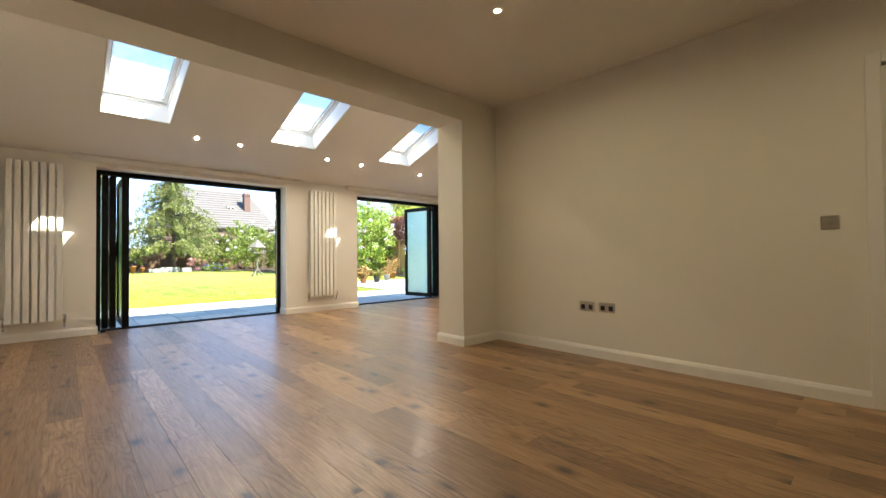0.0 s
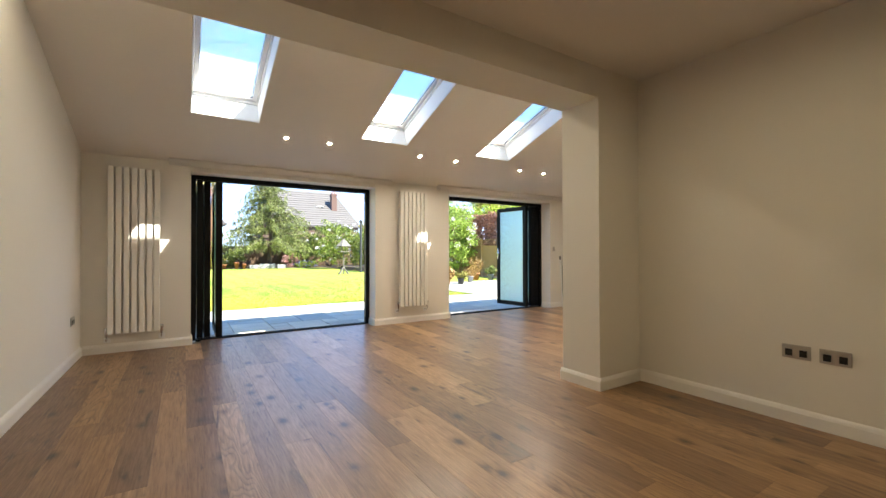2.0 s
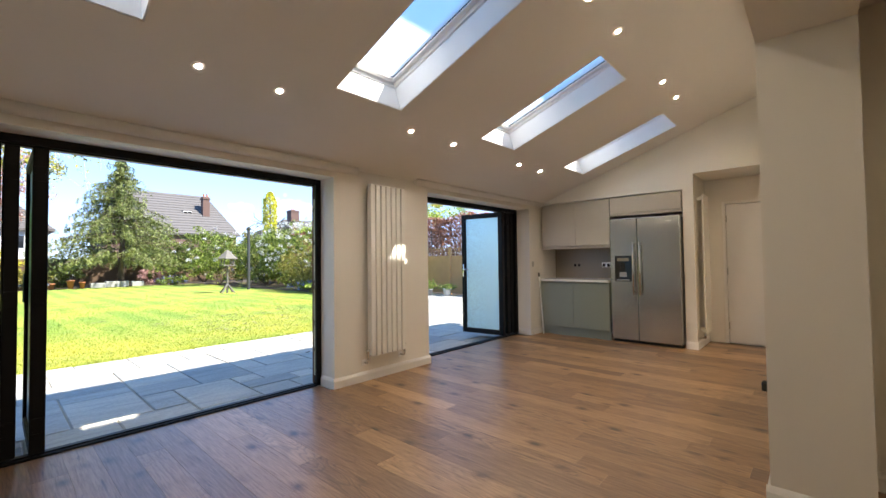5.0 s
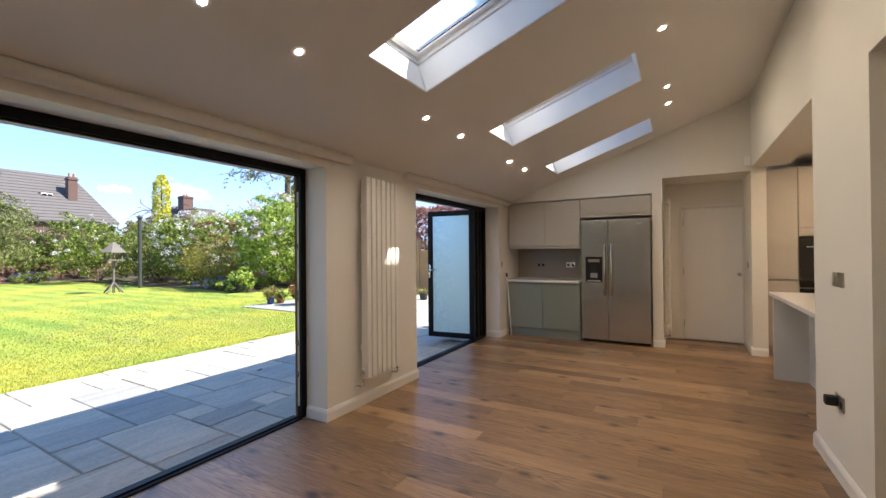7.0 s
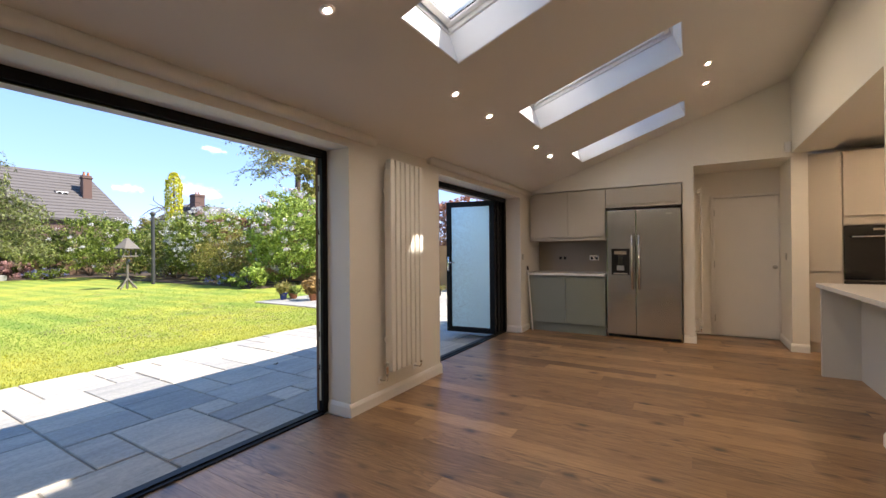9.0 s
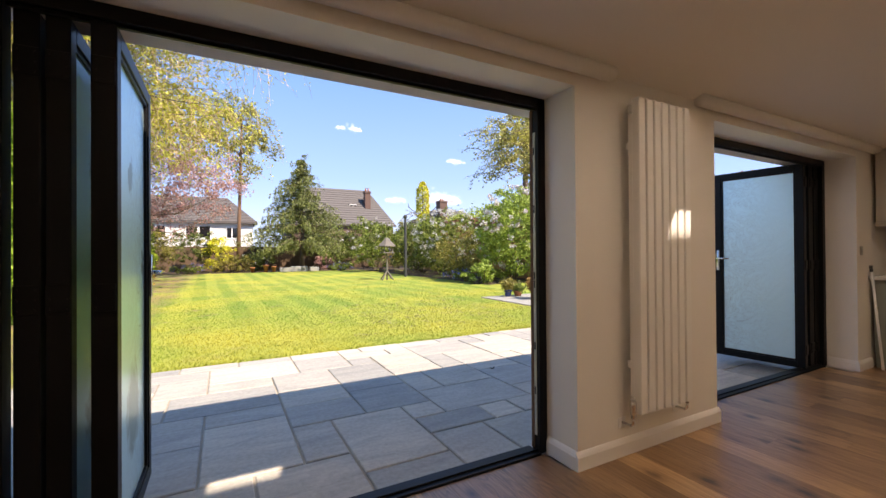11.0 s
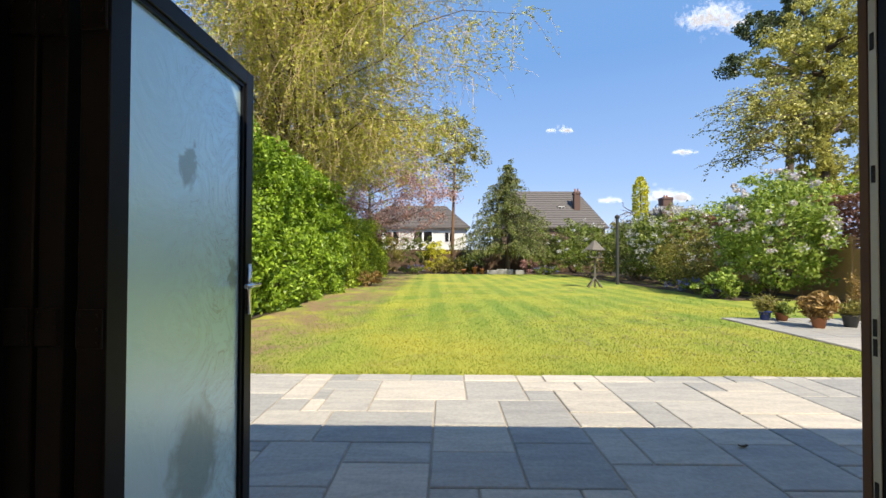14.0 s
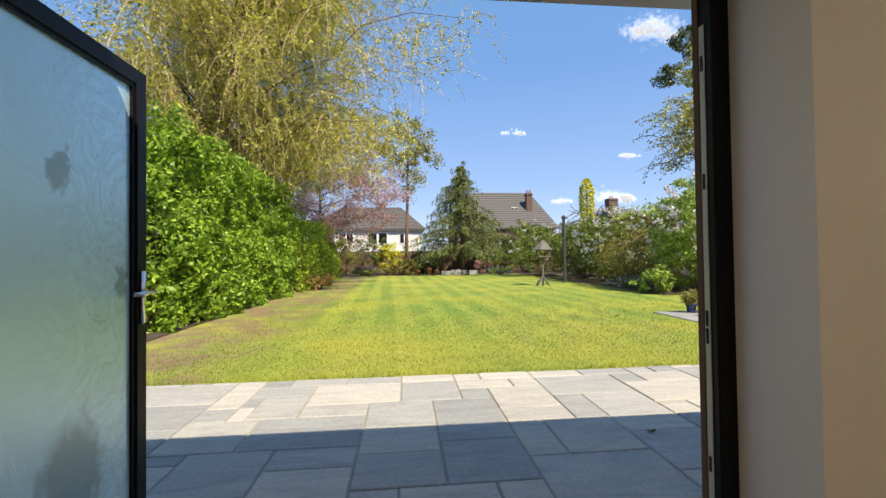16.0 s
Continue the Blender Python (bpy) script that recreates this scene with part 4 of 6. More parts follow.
# ---------------------------------------------------------------- kitchen seen through the opening
TX = 7.36
tall = thing("tall_larder_unit", (TX, 3.72, 0), "tall taupe handleless larder unit", "cupboard")
part("body", box(TX + 0.022, 7.90, 3.565, 3.875, 0.12, 2.39), TAUPE, tall)
part("door", box(TX, TX + 0.02, 3.568, 3.872, 0.98, 2.38, 0.0025), TAUPE, tall)
part("door", box(TX, TX + 0.02, 3.568, 3.872, 0.125, 0.95, 0.0025), TAUPE, tall)
part("plinth", box(TX + 0.045, TX + 0.065, 3.565, 3.875, 0, 0.12), TAUPE, tall)
ovn = thing("oven_unit", (TX, 3.26, 0), "tall taupe oven housing with two built-in black ovens", "oven")
part("body", box(TX + 0.022, 7.90, 2.962, 3.562, 0.12, 2.39), TAUPE, ovn)
part("door", box(TX, TX + 0.02, 2.965, 3.559, 1.63, 2.38, 0.0025), TAUPE, ovn)
part("filler_panel", box(TX + 0.002, TX + 0.02, 2.965, 3.559, 1.522, 1.60, 0.002), TAUPE, ovn)
part("door", box(TX, TX + 0.02, 2.965, 3.559, 0.125, 0.44, 0.0025), TAUPE, ovn)
part("plinth", box(TX + 0.045, TX + 0.065, 2.962, 3.562, 0, 0.12), TAUPE, ovn)
for z0, z1 in ((0.885, 1.515), (0.45, 0.868)):
    o = part("oven_front", box(TX - 0.006, TX + 0.02, 2.968, 3.556, z0, z1, 0.004), DARKGLASS, ovn, "black glass oven door")
    hb = bmesh.new()
    tube(hb, [(TX - 0.045, 3.02, z1 - 0.13), (TX - 0.045, 3.50, z1 - 0.13)], 0.009, 10)
    for yy in (3.05, 3.47):
        tube(hb, [(TX - 0.045, yy, z1 - 0.13), (TX - 0.005, yy, z1 - 0.13)], 0.007, 8)
    part("handle", hb, CHROME, o, "steel oven handle", True)
    part("display", box(TX - 0.008, TX - 0.0055, 3.22, 3.31, z1 - 0.06, z1 - 0.035), SPLASH, o)
t2 = thing("tall_larder_unit", (TX, 2.66, 0), "tall taupe handleless larder unit beside the oven", "cupboard")
part("body", box(TX + 0.022, 7.90, 2.36, 2.959, 0.12, 2.39), TAUPE, t2)
part("door", box(TX, TX + 0.02, 2.363, 2.956, 0.98, 2.38, 0.0025), TAUPE, t2)
part("door", box(TX, TX + 0.02, 2.363, 2.956, 0.125, 0.95, 0.0025), TAUPE, t2)
part("plinth", box(TX + 0.045, TX + 0.065, 2.36, 2.959, 0, 0.12), TAUPE, t2)

pen = thing("peninsula", (5.4, 3.6, 0), "pale grey breakfast bar base below a quartz top", "kitchen island")
part("end_panel", box(6.19, 6.23, 3.02, 4.0, 0.0, 0.868, 0.002), PALE, pen)
part("back_panel", box(4.50, 6.188, 3.70, 3.72, 0.0, 0.868), PALE, pen)
part("body", box(4.50, 6.188, 3.05, 3.698, 0.12, 0.868), SAGE, pen)
part("plinth", box(4.50, 6.188, 3.10, 3.12, 0.0, 0.119), SAGE, pen)
ptop = thing("worktop", (5.4, 3.6, 0.868), "pale quartz breakfast bar worktop", "worktop")
part("slab", box(4.492, 6.25, 3.0, 4.03, 0.870, 0.910, 0.003), QUARTZ, ptop)


# ---------------------------------------------------------------- sockets, switches, small fixtures
def plate(name, at, wall, w, h, label, material, holes="socket"):
    """A wall plate. wall: 'x-' faces -x, 'y+' faces +y and so on; built flat and then turned."""
    ang = {"y-": 0, "x+": math.pi / 2, "y+": math.pi, "x-": -math.pi / 2}[wall]
    m = Matrix.Translation(at) @ Matrix.Rotation(ang, 4, "Z")
    t = thing(name, at, label, name.replace("_", " "), "sockets" if "socket" in name else "switches")

    def put(nm, bm, mt):
        bm.transform(m)
        return part(nm, bm, mt, t)
    put("plate", box(-w / 2, w / 2, -0.008, 0, -h / 2, h / 2, 0.003), material)
    if holes == "socket":
        gang = [-w / 4, w / 4] if w > 0.1 else [0]
        for gx in gang:
            put("insert", box(gx - 0.019, gx + 0.019, -0.0095, -0.0078, -0.028, 0.014, 0.0006), RUBBER)
            for px, pz, pw, ph in ((0, 0.007, 0.004, 0.009), (-0.011, -0.013, 0.007, 0.004), (0.011, -0.013, 0.007, 0.004)):
                put("pin_hole", box(gx + px - pw / 2, gx + px + pw / 2, -0.0102, -0.0094, pz - ph / 2, pz + ph / 2), DARKGLASS)
            put("rocker", box(gx * 1.0 - 0.007, gx + 0.007, -0.012, -0.0078, 0.024, 0.038, 0.001), material)
    elif holes == "switch":
        for gx in ([-0.016, 0.016] if w > 0.1 else [0]):
            put("rocker", box(gx - 0.009, gx + 0.009, -0.0125, -0.0078, -0.016, 0.016, 0.0015), material)
    elif holes == "dimmer":
        kb = turned([(0.012, 0), (0.012, 0.012), (0.010, 0.015), (0.0, 0.015)], 18)
        kb.transform(Matrix.Translation((0, -0.008, 0)) @ Matrix.Rotation(math.pi / 2, 4, "X"))
        put("knob", kb, material)
    return t


plate("wall_socket", (OLD_E, 2.603, 0.455), "x-", 0.147, 0.087, "brushed nickel double wall socket", NICKEL)
plate("wall_socket", (OLD_E, 2.416, 0.455), "x-", 0.147, 0.087, "brushed nickel double wall socket", NICKEL)
plate("light_switch", (OLD_E, 0.965, 1.116), "x-", 0.087, 0.087, "brushed nickel dimmer switch plate", NICKEL, "dimmer")
plate("wall_socket", (WEST, 6.95, 0.42), "x+", 0.147, 0.087, "brushed nickel double wall socket by the radiator", NICKEL)
plate("light_switch", (3.935, BEAM_N, 1.180), "y+", 0.087, 0.087, "brushed nickel light switch on the pillar", NICKEL, "switch")
plate("light_switch", (4.032, BEAM_N, 1.180), "y+", 0.087, 0.087, "brushed nickel light switch on the pillar", NICKEL, "switch")
plate("wall_socket", (3.985, BEAM_N, 0.46), "y+", 0.147, 0.087, "brushed nickel double wall socket with a plug", NICKEL)
plug = thing("plug", (3.95, BEAM_N + 0.01, 0.46), "black plug-in adapter in the wall socket", "plug")
part("shell", box(3.992, 4.047, BEAM_N + 0.0085, BEAM_N + 0.065, 0.43, 0.485, 0.008, 2), RUBBER, plug)
plate("light_switch", (6.945, NORTH, 1.156), "y-", 0.06, 0.087, "dark brushed metal switch beside the garden doors", NICKEL, "switch")
plate("light_switch", (7.62, NICHE[0], 1.15), "y+", 0.087, 0.087, "brushed nickel light switch in the niche", NICKEL, "switch")
plate("wall_socket", (7.748, 6.92, 1.13), "x-", 0.147, 0.087, "taupe double socket on the splashback", SPLASH)
plate("wall_socket", (7.748, 6.42, 1.13), "x-", 0.147, 0.087, "brushed nickel double socket on the splashback", CHROME)
al = thing("alarm_sensor", (EAST, 4.06, 2.45), "small white alarm sensor near the ceiling", "sensor")
part("shell", box(7.19, 7.249, 4.05, 4.11, 2.42, 2.54, 0.012, 2), UPVC, al)


# ---------------------------------------------------------------- recessed ceiling lights
def downlight(x, y, tilt=True, z=None, lens=None):
    zz = vault(y) if z is None else z
    n = NRM if tilt else Vector((0, 0, 1))
    m = Matrix.Translation((x, y, zz)) @ n.to_track_quat("Z", "Y").to_matrix().to_4x4()
    t = thing("ceiling_light", (x, y, zz), "small round recessed ceiling spotlight, lit, white rim", "spotlight", "ceiling spotlights")
    rb = turned([(0.0150, -0.0004), (0.0165, -0.0046), (0.036, -0.0034), (0.038, 0.001)], 28)
    bmesh.ops.delete(rb, geom=[f for f in rb.faces if len(f.verts) > 4], context="FACES_ONLY")
    rb.transform(m)
    part("rim", rb, UPVC, t, "", True)
    lb_ = turned([(0.0, -0.0024), (0.0145, -0.0024), (0.0145, -0.0006), (0.0, -0.0006)], 20)
    lb_.transform(m)
    part("lens", lb_, lens or GLOWING, t, "glowing warm lens", True)


for x in (1.73, 2.24, 3.50, 4.10, 5.36, 5.90):
    downlight(x, 6.585)
for x in (0.25, 1.74, 2.28, 3.61, 4.17, 5.43, 5.97):
    downlight(x, 4.94, True, None, DIMMED)
for x, y in ((2.62, 2.46), (2.62, 0.3)):
    downlight(x, y, False, OLD_Z, OLDLENS)
for x, y in ((5.1, 3.25), (6.6, 3.25), (6.6, 2.0)):
    downlight(x, y, False, 2.52, KITCHENLENS)

# ---------------------------------------------------------------- garden: ground, far things
GZ = -0.11                                    # lawn
PZ = -0.085                                   # top of the flags
rng = np.random.default_rng(7)
gm = bmesh.new()
EDGE_Y = 11.035
bx(gm, -3.2, 13.2, EDGE_Y, 36.0, GZ - 0.3, GZ)
structure("lawn", gm, LAWN, "striped mown lawn with yellow patches and bare soil", "lawn")
gm = bmesh.new()
v = [gm.verts.new(p) for p in ((-1500, -1500, GZ - 0.06), (1500, -1500, GZ - 0.06), (1500, 1500, GZ - 0.06), (-1500, 1500, GZ - 0.06))]
gm.faces.new(v)
structure("ground", gm, SOIL, "bare earth ground beyond the lawn", "ground")


def beds(name, x0, x1, y0, y1):
    bm = bmesh.new()
    n, k = 40, 14
    g = [[bm.verts.new((x0 + (x1 - x0) * i / n, y0 + (y1 - y0) * j / k, GZ + 0.015 + 0.06 * noise.noise((i * 0.7, j * 0.9, x0)))) for j in range(k + 1)] for i in range(n + 1)]
    for i in range(n):
        for j in range(k):
            bm.faces.new((g[i][j], g[i + 1][j], g[i + 1][j + 1], g[i][j + 1]))
    structure("flower_bed", bm, SOIL, "dark soil bed under the shrubs", "flower bed")


beds("bed", -4.0, 13.2, 35.2, 39.0)
beds("bed", 10.4, 14.5, 18.8, 35.2)
beds("bed", -6.0, -1.9, 12.0, 35.2)


# leaves as small folded rhombs
def leaf_cloud(name, centres, size, material, parent, aspect=0.5, hang=0.0, spread=0.35):
    """Leaves at the given places; size in metres; hang: how much they point down."""
    p = np.asarray(centres, dtype=np.float64)
    n = len(p)
    d = rng.normal(size=(n, 3))
    d[:, 2] = d[:, 2] * (1 - hang) - hang * 2.0
    d /= np.linalg.norm(d, axis=1)[:, None]
    e = np.cross(d, rng.normal(size=(n, 3)))
    e /= np.linalg.norm(e, axis=1)[:, None] + 1e-9
    s = size * (1 + spread * rng.uniform(-1, 1, n))[:, None]
    quad = np.stack([p - d * s / 2, p + e * s * aspect / 2, p + d * s / 2, p - e * s * aspect / 2], axis=1)
    return tagged(raw_mesh(name, quad, (n, 4), material, parent), kind="stuff")


def clumps(n, clumps_n, centre, radii, clump_r, hollow=0.45):
    """Leaf places gathered in clumps through an ellipsoid, most of them near its outside."""
    d = rng.normal(size=(clumps_n, 3))
    d /= np.linalg.norm(d, axis=1)[:, None]
    r = hollow + (1 - hollow) * rng.uniform(0, 1, clumps_n) ** 0.6
    c = np.asarray(centre) + d * r[:, None] * np.asarray(radii)
    k = rng.integers(0, clumps_n, n)
    cr = clump_r * rng.uniform(0.5, 1.3, clumps_n)
    off = rng.normal(size=(n, 3))
    off /= np.linalg.norm(off, axis=1)[:, None]
    off *= (rng.uniform(0, 1, n) ** 0.45)[:, None]
    off[:, 2] *= 0.75
    return c[k] + off * cr[k][:, None], c


def limbs(bm, base, tips, r0, wiggle=0.25, n=6, tip_r=0.012):
    base = Vector(base)
    for t in tips:
        t = Vector(t)
        mid = base.lerp(t, 0.5) + Vector(rng.normal(size=3)) * wiggle
        q = base.lerp(t, 0.25) + Vector(rng.normal(size=3)) * wiggle * 0.4
        tube(bm, [base, q, mid, t], [r0, r0 * 0.75, r0 * 0.5, tip_r], n, False)


def bush(name, at, radii, leaves, size, material, label, category="shrub", group="", clump=0.35, flowers=None, aspect=0.55, stems=9):
    x, y = at
    b = thing(name, (x, y, GZ), label, category, group)
    rx, ry, h = radii
    pts, c = clumps(leaves, max(18, leaves // 60), (x, y, GZ + h * 0.52), (rx, ry, h * 0.5), clump, 0.35)
    pts[:, 2] = np.maximum(pts[:, 2], GZ + 0.02)
    leaf_cloud("foliage", pts, size, material, b, aspect)
    for i in rng.integers(0, len(c), stems):
        bm = bmesh.new()
        limbs(bm, (x, y, GZ - 0.02), [tuple(c[i])], 0.03, 0.12, 5, 0.008)
        part("stem", bm, BARK, b)
    if flowers:
        fm, count, fs = flowers
        fp_, _ = clumps(count, max(10, count // 22), (x, y, GZ + h * 0.6), (rx * 1.02, ry * 1.02, h * 0.46), 0.16, 0.85)
        leaf_cloud("blossom", fp_, fs, fm, b, 0.8)
    return b


# laurel hedge on the west boundary, two blocks
def hedge(name, x0, x1, y0, y1, z1, leaves, size, material, label, rough=0.35):
    h = thing(name, ((x0 + x1) / 2, (y0 + y1) / 2, GZ), label, "hedge")
    n = leaves
    u = rng.uniform(0, 1, (n, 3))
    p = np.stack([x0 + (x1 - x0) * u[:, 0], y0 + (y1 - y0) * u[:, 1], GZ + (z1 - GZ) * u[:, 2]], axis=1)
    face = rng.integers(0, 10, n)
    p[face < 6, 0] = x1
    p[face == 6, 1] = y0
    p[(face == 7) | (face == 8), 2] = z1
    p[face == 9, 1] = y1
    bulge = np.array([noise.noise(Vector((a * 0.9, b * 0.9, c2 * 0.9))) + 0.5 * noise.noise(Vector((a * 2.7, b * 2.7, c2 * 2.7))) for a, b, c2 in p])
    topish = np.clip((p[:, 2] - GZ) / (z1 - GZ), 0, 1)
    p[:, 0] += np.where(face < 6, bulge * rough * 1.3 - rng.exponential(0.12, n) - 0.5 * topish ** 3, 0)
    p[:, 1] += np.where(face == 6, bulge * rough + rng.exponential(0.1, n), 0)
    p[:, 2] += np.where((face == 7) | (face == 8), bulge * rough * 1.6 - rng.exponential(0.12, n), 0)
    leaf_cloud("foliage", p, size, material, h, 0.42, 0.15)
    # soil-coloured block that stands in for the shade deep among the leaves
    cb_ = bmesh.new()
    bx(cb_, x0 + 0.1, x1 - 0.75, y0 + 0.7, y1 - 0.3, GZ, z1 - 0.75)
    part("shade_core", cb_, SOIL, h, "dark block standing in for the shade inside")
    return h


hedge("laurel_hedge", -4.2, -1.85, 14.3, 22.2, 3.75, 42000, 0.135, LAUREL, "tall glossy green laurel hedge along the lawn")
hedge("clipped_hedge", -4.0, -1.75, 22.6, 32.5, 2.9, 24000, 0.125, HEDGE2, "lower light green hedge farther down the lawn")
bush("dry_shrub", (-1.3, 24.0), (0.6, 0.7, 0.7), 900, 0.10, DRY, "small brown dried shrub at the hedge foot", clump=0.2)


# willow-like tree with hanging twigs behind the hedge
def weeping_tree():
    base = (-5.4, 22.6, GZ)
    t = thing("weeping_tree", base, "tall tree with hanging pale twigs and fresh yellow-green leaves", "tree")
    bm = bmesh.new()
    tube(bm, [base, (-5.3, 22.7, 3.0), (-4.9, 22.6, 6.5), (-4.3, 22.4, 10.0), (-3.8, 22.2, 14.0)], [0.36, 0.3, 0.22, 0.14, 0.05], 12)
    part("trunk", bm, BARK, t, "rough brown trunk", True)
    starts = []
    for k in range(72):
        a = rng.uniform(0, math.tau)
        z = rng.uniform(3.8, 14.5)
        r = rng.uniform(2.4, 6.4) * (1.0 - 0.35 * abs(z - 9) / 6)
        root = Vector((-5.2 + 0.1 * z, 22.6, z * 0.75))
        tip = Vector((-3.1 + 0.13 * z + r * 1.2 * math.cos(a), 22.2 + r * 0.95 * math.sin(a), z + rng.uniform(0.3, 2.2)))
        arm = bmesh.new()
        knees = [root.lerp(tip, q) + Vector((0, 0, 0.9 * math.sin(q * math.pi))) + Vector(rng.normal(size=3)) * 0.22 for q in (0.22, 0.42, 0.6, 0.8)]
        tube(arm, [root, *knees, tip], [0.055, 0.04, 0.03, 0.022, 0.014, 0.006], 5, False)
        part("limb", arm, BARK, t)
        for q in np.linspace(0.35, 1.0, 7):
            starts.append(root.lerp(tip, q) + Vector((0, 0, 0.6 * math.sin(q * math.pi))))
    twigs, leaves = [], []
    for s in starts:
        for _ in range(7):
            p = np.array(s) + rng.normal(size=3) * 0.25
            d = np.array([rng.normal() * 0.35 + 0.1, rng.normal() * 0.35, -0.05])
            length = rng.uniform(0.9, 3.0)
            seg = 9
            for j in range(seg):
                q = p + d * (length / seg)
                d = d * 0.86 + np.array([rng.normal() * 0.09, rng.normal() * 0.09, -0.24])
                d /= max(np.linalg.norm(d), 0.3)
                w = 0.007 * (1 - j / seg) + 0.0035
                side = np.cross(d, rng.normal(size=3))
                side /= np.linalg.norm(side)
                up_ = np.cross(side, d)
                twigs.append((p - side * w, q - side * w, q + side * w, p + side * w))
                twigs.append((p - up_ * w, q - up_ * w, q + up_ * w, p + up_ * w))
                if rng.uniform() < 0.74:
                    for _k in range(4):
                        leaves.append(p + rng.normal(size=3) * 0.07)
                p = q
    for _ in range(5600):                                # the thick curtain of old twigs on the hedge side
        p = np.array([rng.uniform(-8.0, 3.6) + rng.normal() * 0.5, rng.normal(23.6, 1.4), rng.uniform(4.4, 15.0)])
        if p[0] > -0.6 and rng.uniform() < 0.45 or p[2] < 4.6 + 0.35 * p[0] * 0.5 and rng.uniform() < 0.5:
            continue
        open_side = p[0] > 0.7
        if open_side and (p[2] < 7.0 + 0.5 * p[0] or rng.uniform() < 0.5):
            continue
        d = np.array([rng.normal() * 0.8, rng.normal() * 0.5, rng.normal() * 0.5 - 0.1])
        length, seg = rng.uniform(0.7, 2.6), 7
        for j in range(seg):
            q = p + d * (length / seg)
            d = d * 0.9 + np.array([rng.normal() * 0.2, rng.normal() * 0.15, -0.14])
            d /= max(np.linalg.norm(d), 0.3)
            w = 0.009 * (1 - j / seg) + 0.004
            side = np.cross(d, rng.normal(size=3))
            side /= np.linalg.norm(side)
            twigs.append((p - side * w, q - side * w, q + side * w, p + side * w))
            if rng.uniform() < (0.25 if open_side else 0.6):
                for _k in range(4):
                    leaves.append(p + rng.normal(size=3) * 0.08)
            p = q
    tagged(raw_mesh("hanging_growth", np.array(twigs), (len(twigs), 4), TWIG, t), kind="stuff")
    leaf_cloud("foliage", leaves, 0.125, WILLOW, t, 0.42, 0.3)


weeping_tree()


def crown_tree(name, base, height, trunk_r, centre, radii, leaves, size, material, label, clump=0.7, bark=BARK, limbs_n=24, hollow=0.3, lean=0.0):
    t = thing(name, (base[0], base[1], GZ), label, "tree")
    bm = bmesh.new()
    x, y = base
    tube(bm, [(x, y, GZ - 0.05), (x + lean * 0.3, y, height * 0.3), (x + lean * 0.7, y + 0.1, height * 0.65), (x + lean, y, height * 0.95)], [trunk_r, trunk_r * 0.8, trunk_r * 0.55, 0.03], 10)
    part("trunk", bm, bark, t, "", True)
    pts, c = clumps(leaves, max(30, leaves // 110), centre, radii, clump, hollow)
    for i in range(min(limbs_n, len(c))):
        bm = bmesh.new()
        tip = Vector(c[i])
        zr = max(GZ + 1.0, min(height * 0.85, tip.z - 0.35 * math.hypot(tip.x - x, tip.y - y)))
        limbs(bm, (x + lean * zr / height, y, zr), [tip], trunk_r * 0.3, 0.3, 5)
        part("limb", bm, bark, t)
    leaf_cloud("foliage", pts, size, material, t, 0.5)
    return t


crown_tree("copper_tree", (-2.6, 31.0), 6.0, 0.16, (-1.9, 31.0, 5.0), (4.3, 3.0, 3.0), 19000, 0.13, COPPER, "open tree with coppery purple young leaves", 0.7)
crown_tree("tall_pine", (2.4, 37.2), 12.5, 0.15, (2.5, 37.2, 9.2), (2.6, 2.6, 3.4), 7000, 0.17, PINE, "tall slender tree with bare reddish trunk and sparse crown", 0.6, REDBARK, 26, 0.25, 0.3)


def lobed_tree(name, base, height, trunk_r, lobes, material, label, size, trailing=0, clump=0.55):
    """A large tree whose crown is made of uneven lobes (x, z, rx, rz, leaves), with trailing twigs on its open side."""
    x, y = base
    t = thing(name, (x, y, GZ), label, "tree")
    bm = bmesh.new()
    tube(bm, [(x, y, GZ - 0.05), (x + 0.2, y, height * 0.3), (x + 0.5, y + 0.1, height * 0.6), (x + 0.8, y, height * 0.92)], [trunk_r, trunk_r * 0.8, trunk_r * 0.5, 0.05], 10)
    part("trunk", bm, BARK, t, "", True)
    places = []
    for lx_, lz, rx, rz, n in lobes:
        pts, c = clumps(n, max(14, n // 90), (lx_, y, lz), (rx, rx * 0.8, rz), clump, 0.2)
        places.append(pts)
        for i in range(min(7, len(c))):
            arm = bmesh.new()
            tip = Vector(c[i])
            limbs(arm, (x + 0.04 * lz, y, max(1.5, min(height * 0.85, lz - 0.5 * rz))), [tip], trunk_r * 0.25, 0.35, 5)
            part("limb", arm, BARK, t)
    twigs = []
    for _ in range(trailing):
        lx_, lz, rx, rz, n = lobes[0]
        p = np.array([lx_ - rx * rng.uniform(-0.2, 0.9), y + rng.normal() * 1.5, lz + rz * rng.uniform(-0.9, 0.8)])
        d = np.array([-0.9, rng.normal() * 0.3, rng.uniform(-0.3, 0.35)])
        for j in range(9):
            q = p + d * rng.uniform(0.2, 0.42)
            d = d * 0.93 + np.array([rng.normal() * 0.08, rng.normal() * 0.08, -0.09])
            w = 0.02 * (1 - j / 9) + 0.006
            twigs.append((p - (0, 0, w), q - (0, 0, w), q + (0, 0, w), p + (0, 0, w)))
            places.append(p[None] + rng.normal(size=(3, 3)) * 0.12)
            p = q
    if twigs:
        tagged(raw_mesh("trailing_growth", np.array(twigs), (len(twigs), 4), BARK, t), kind="stuff")
    leaf_cloud("foliage", np.concatenate(places), size, material, t, 0.6)
    return t


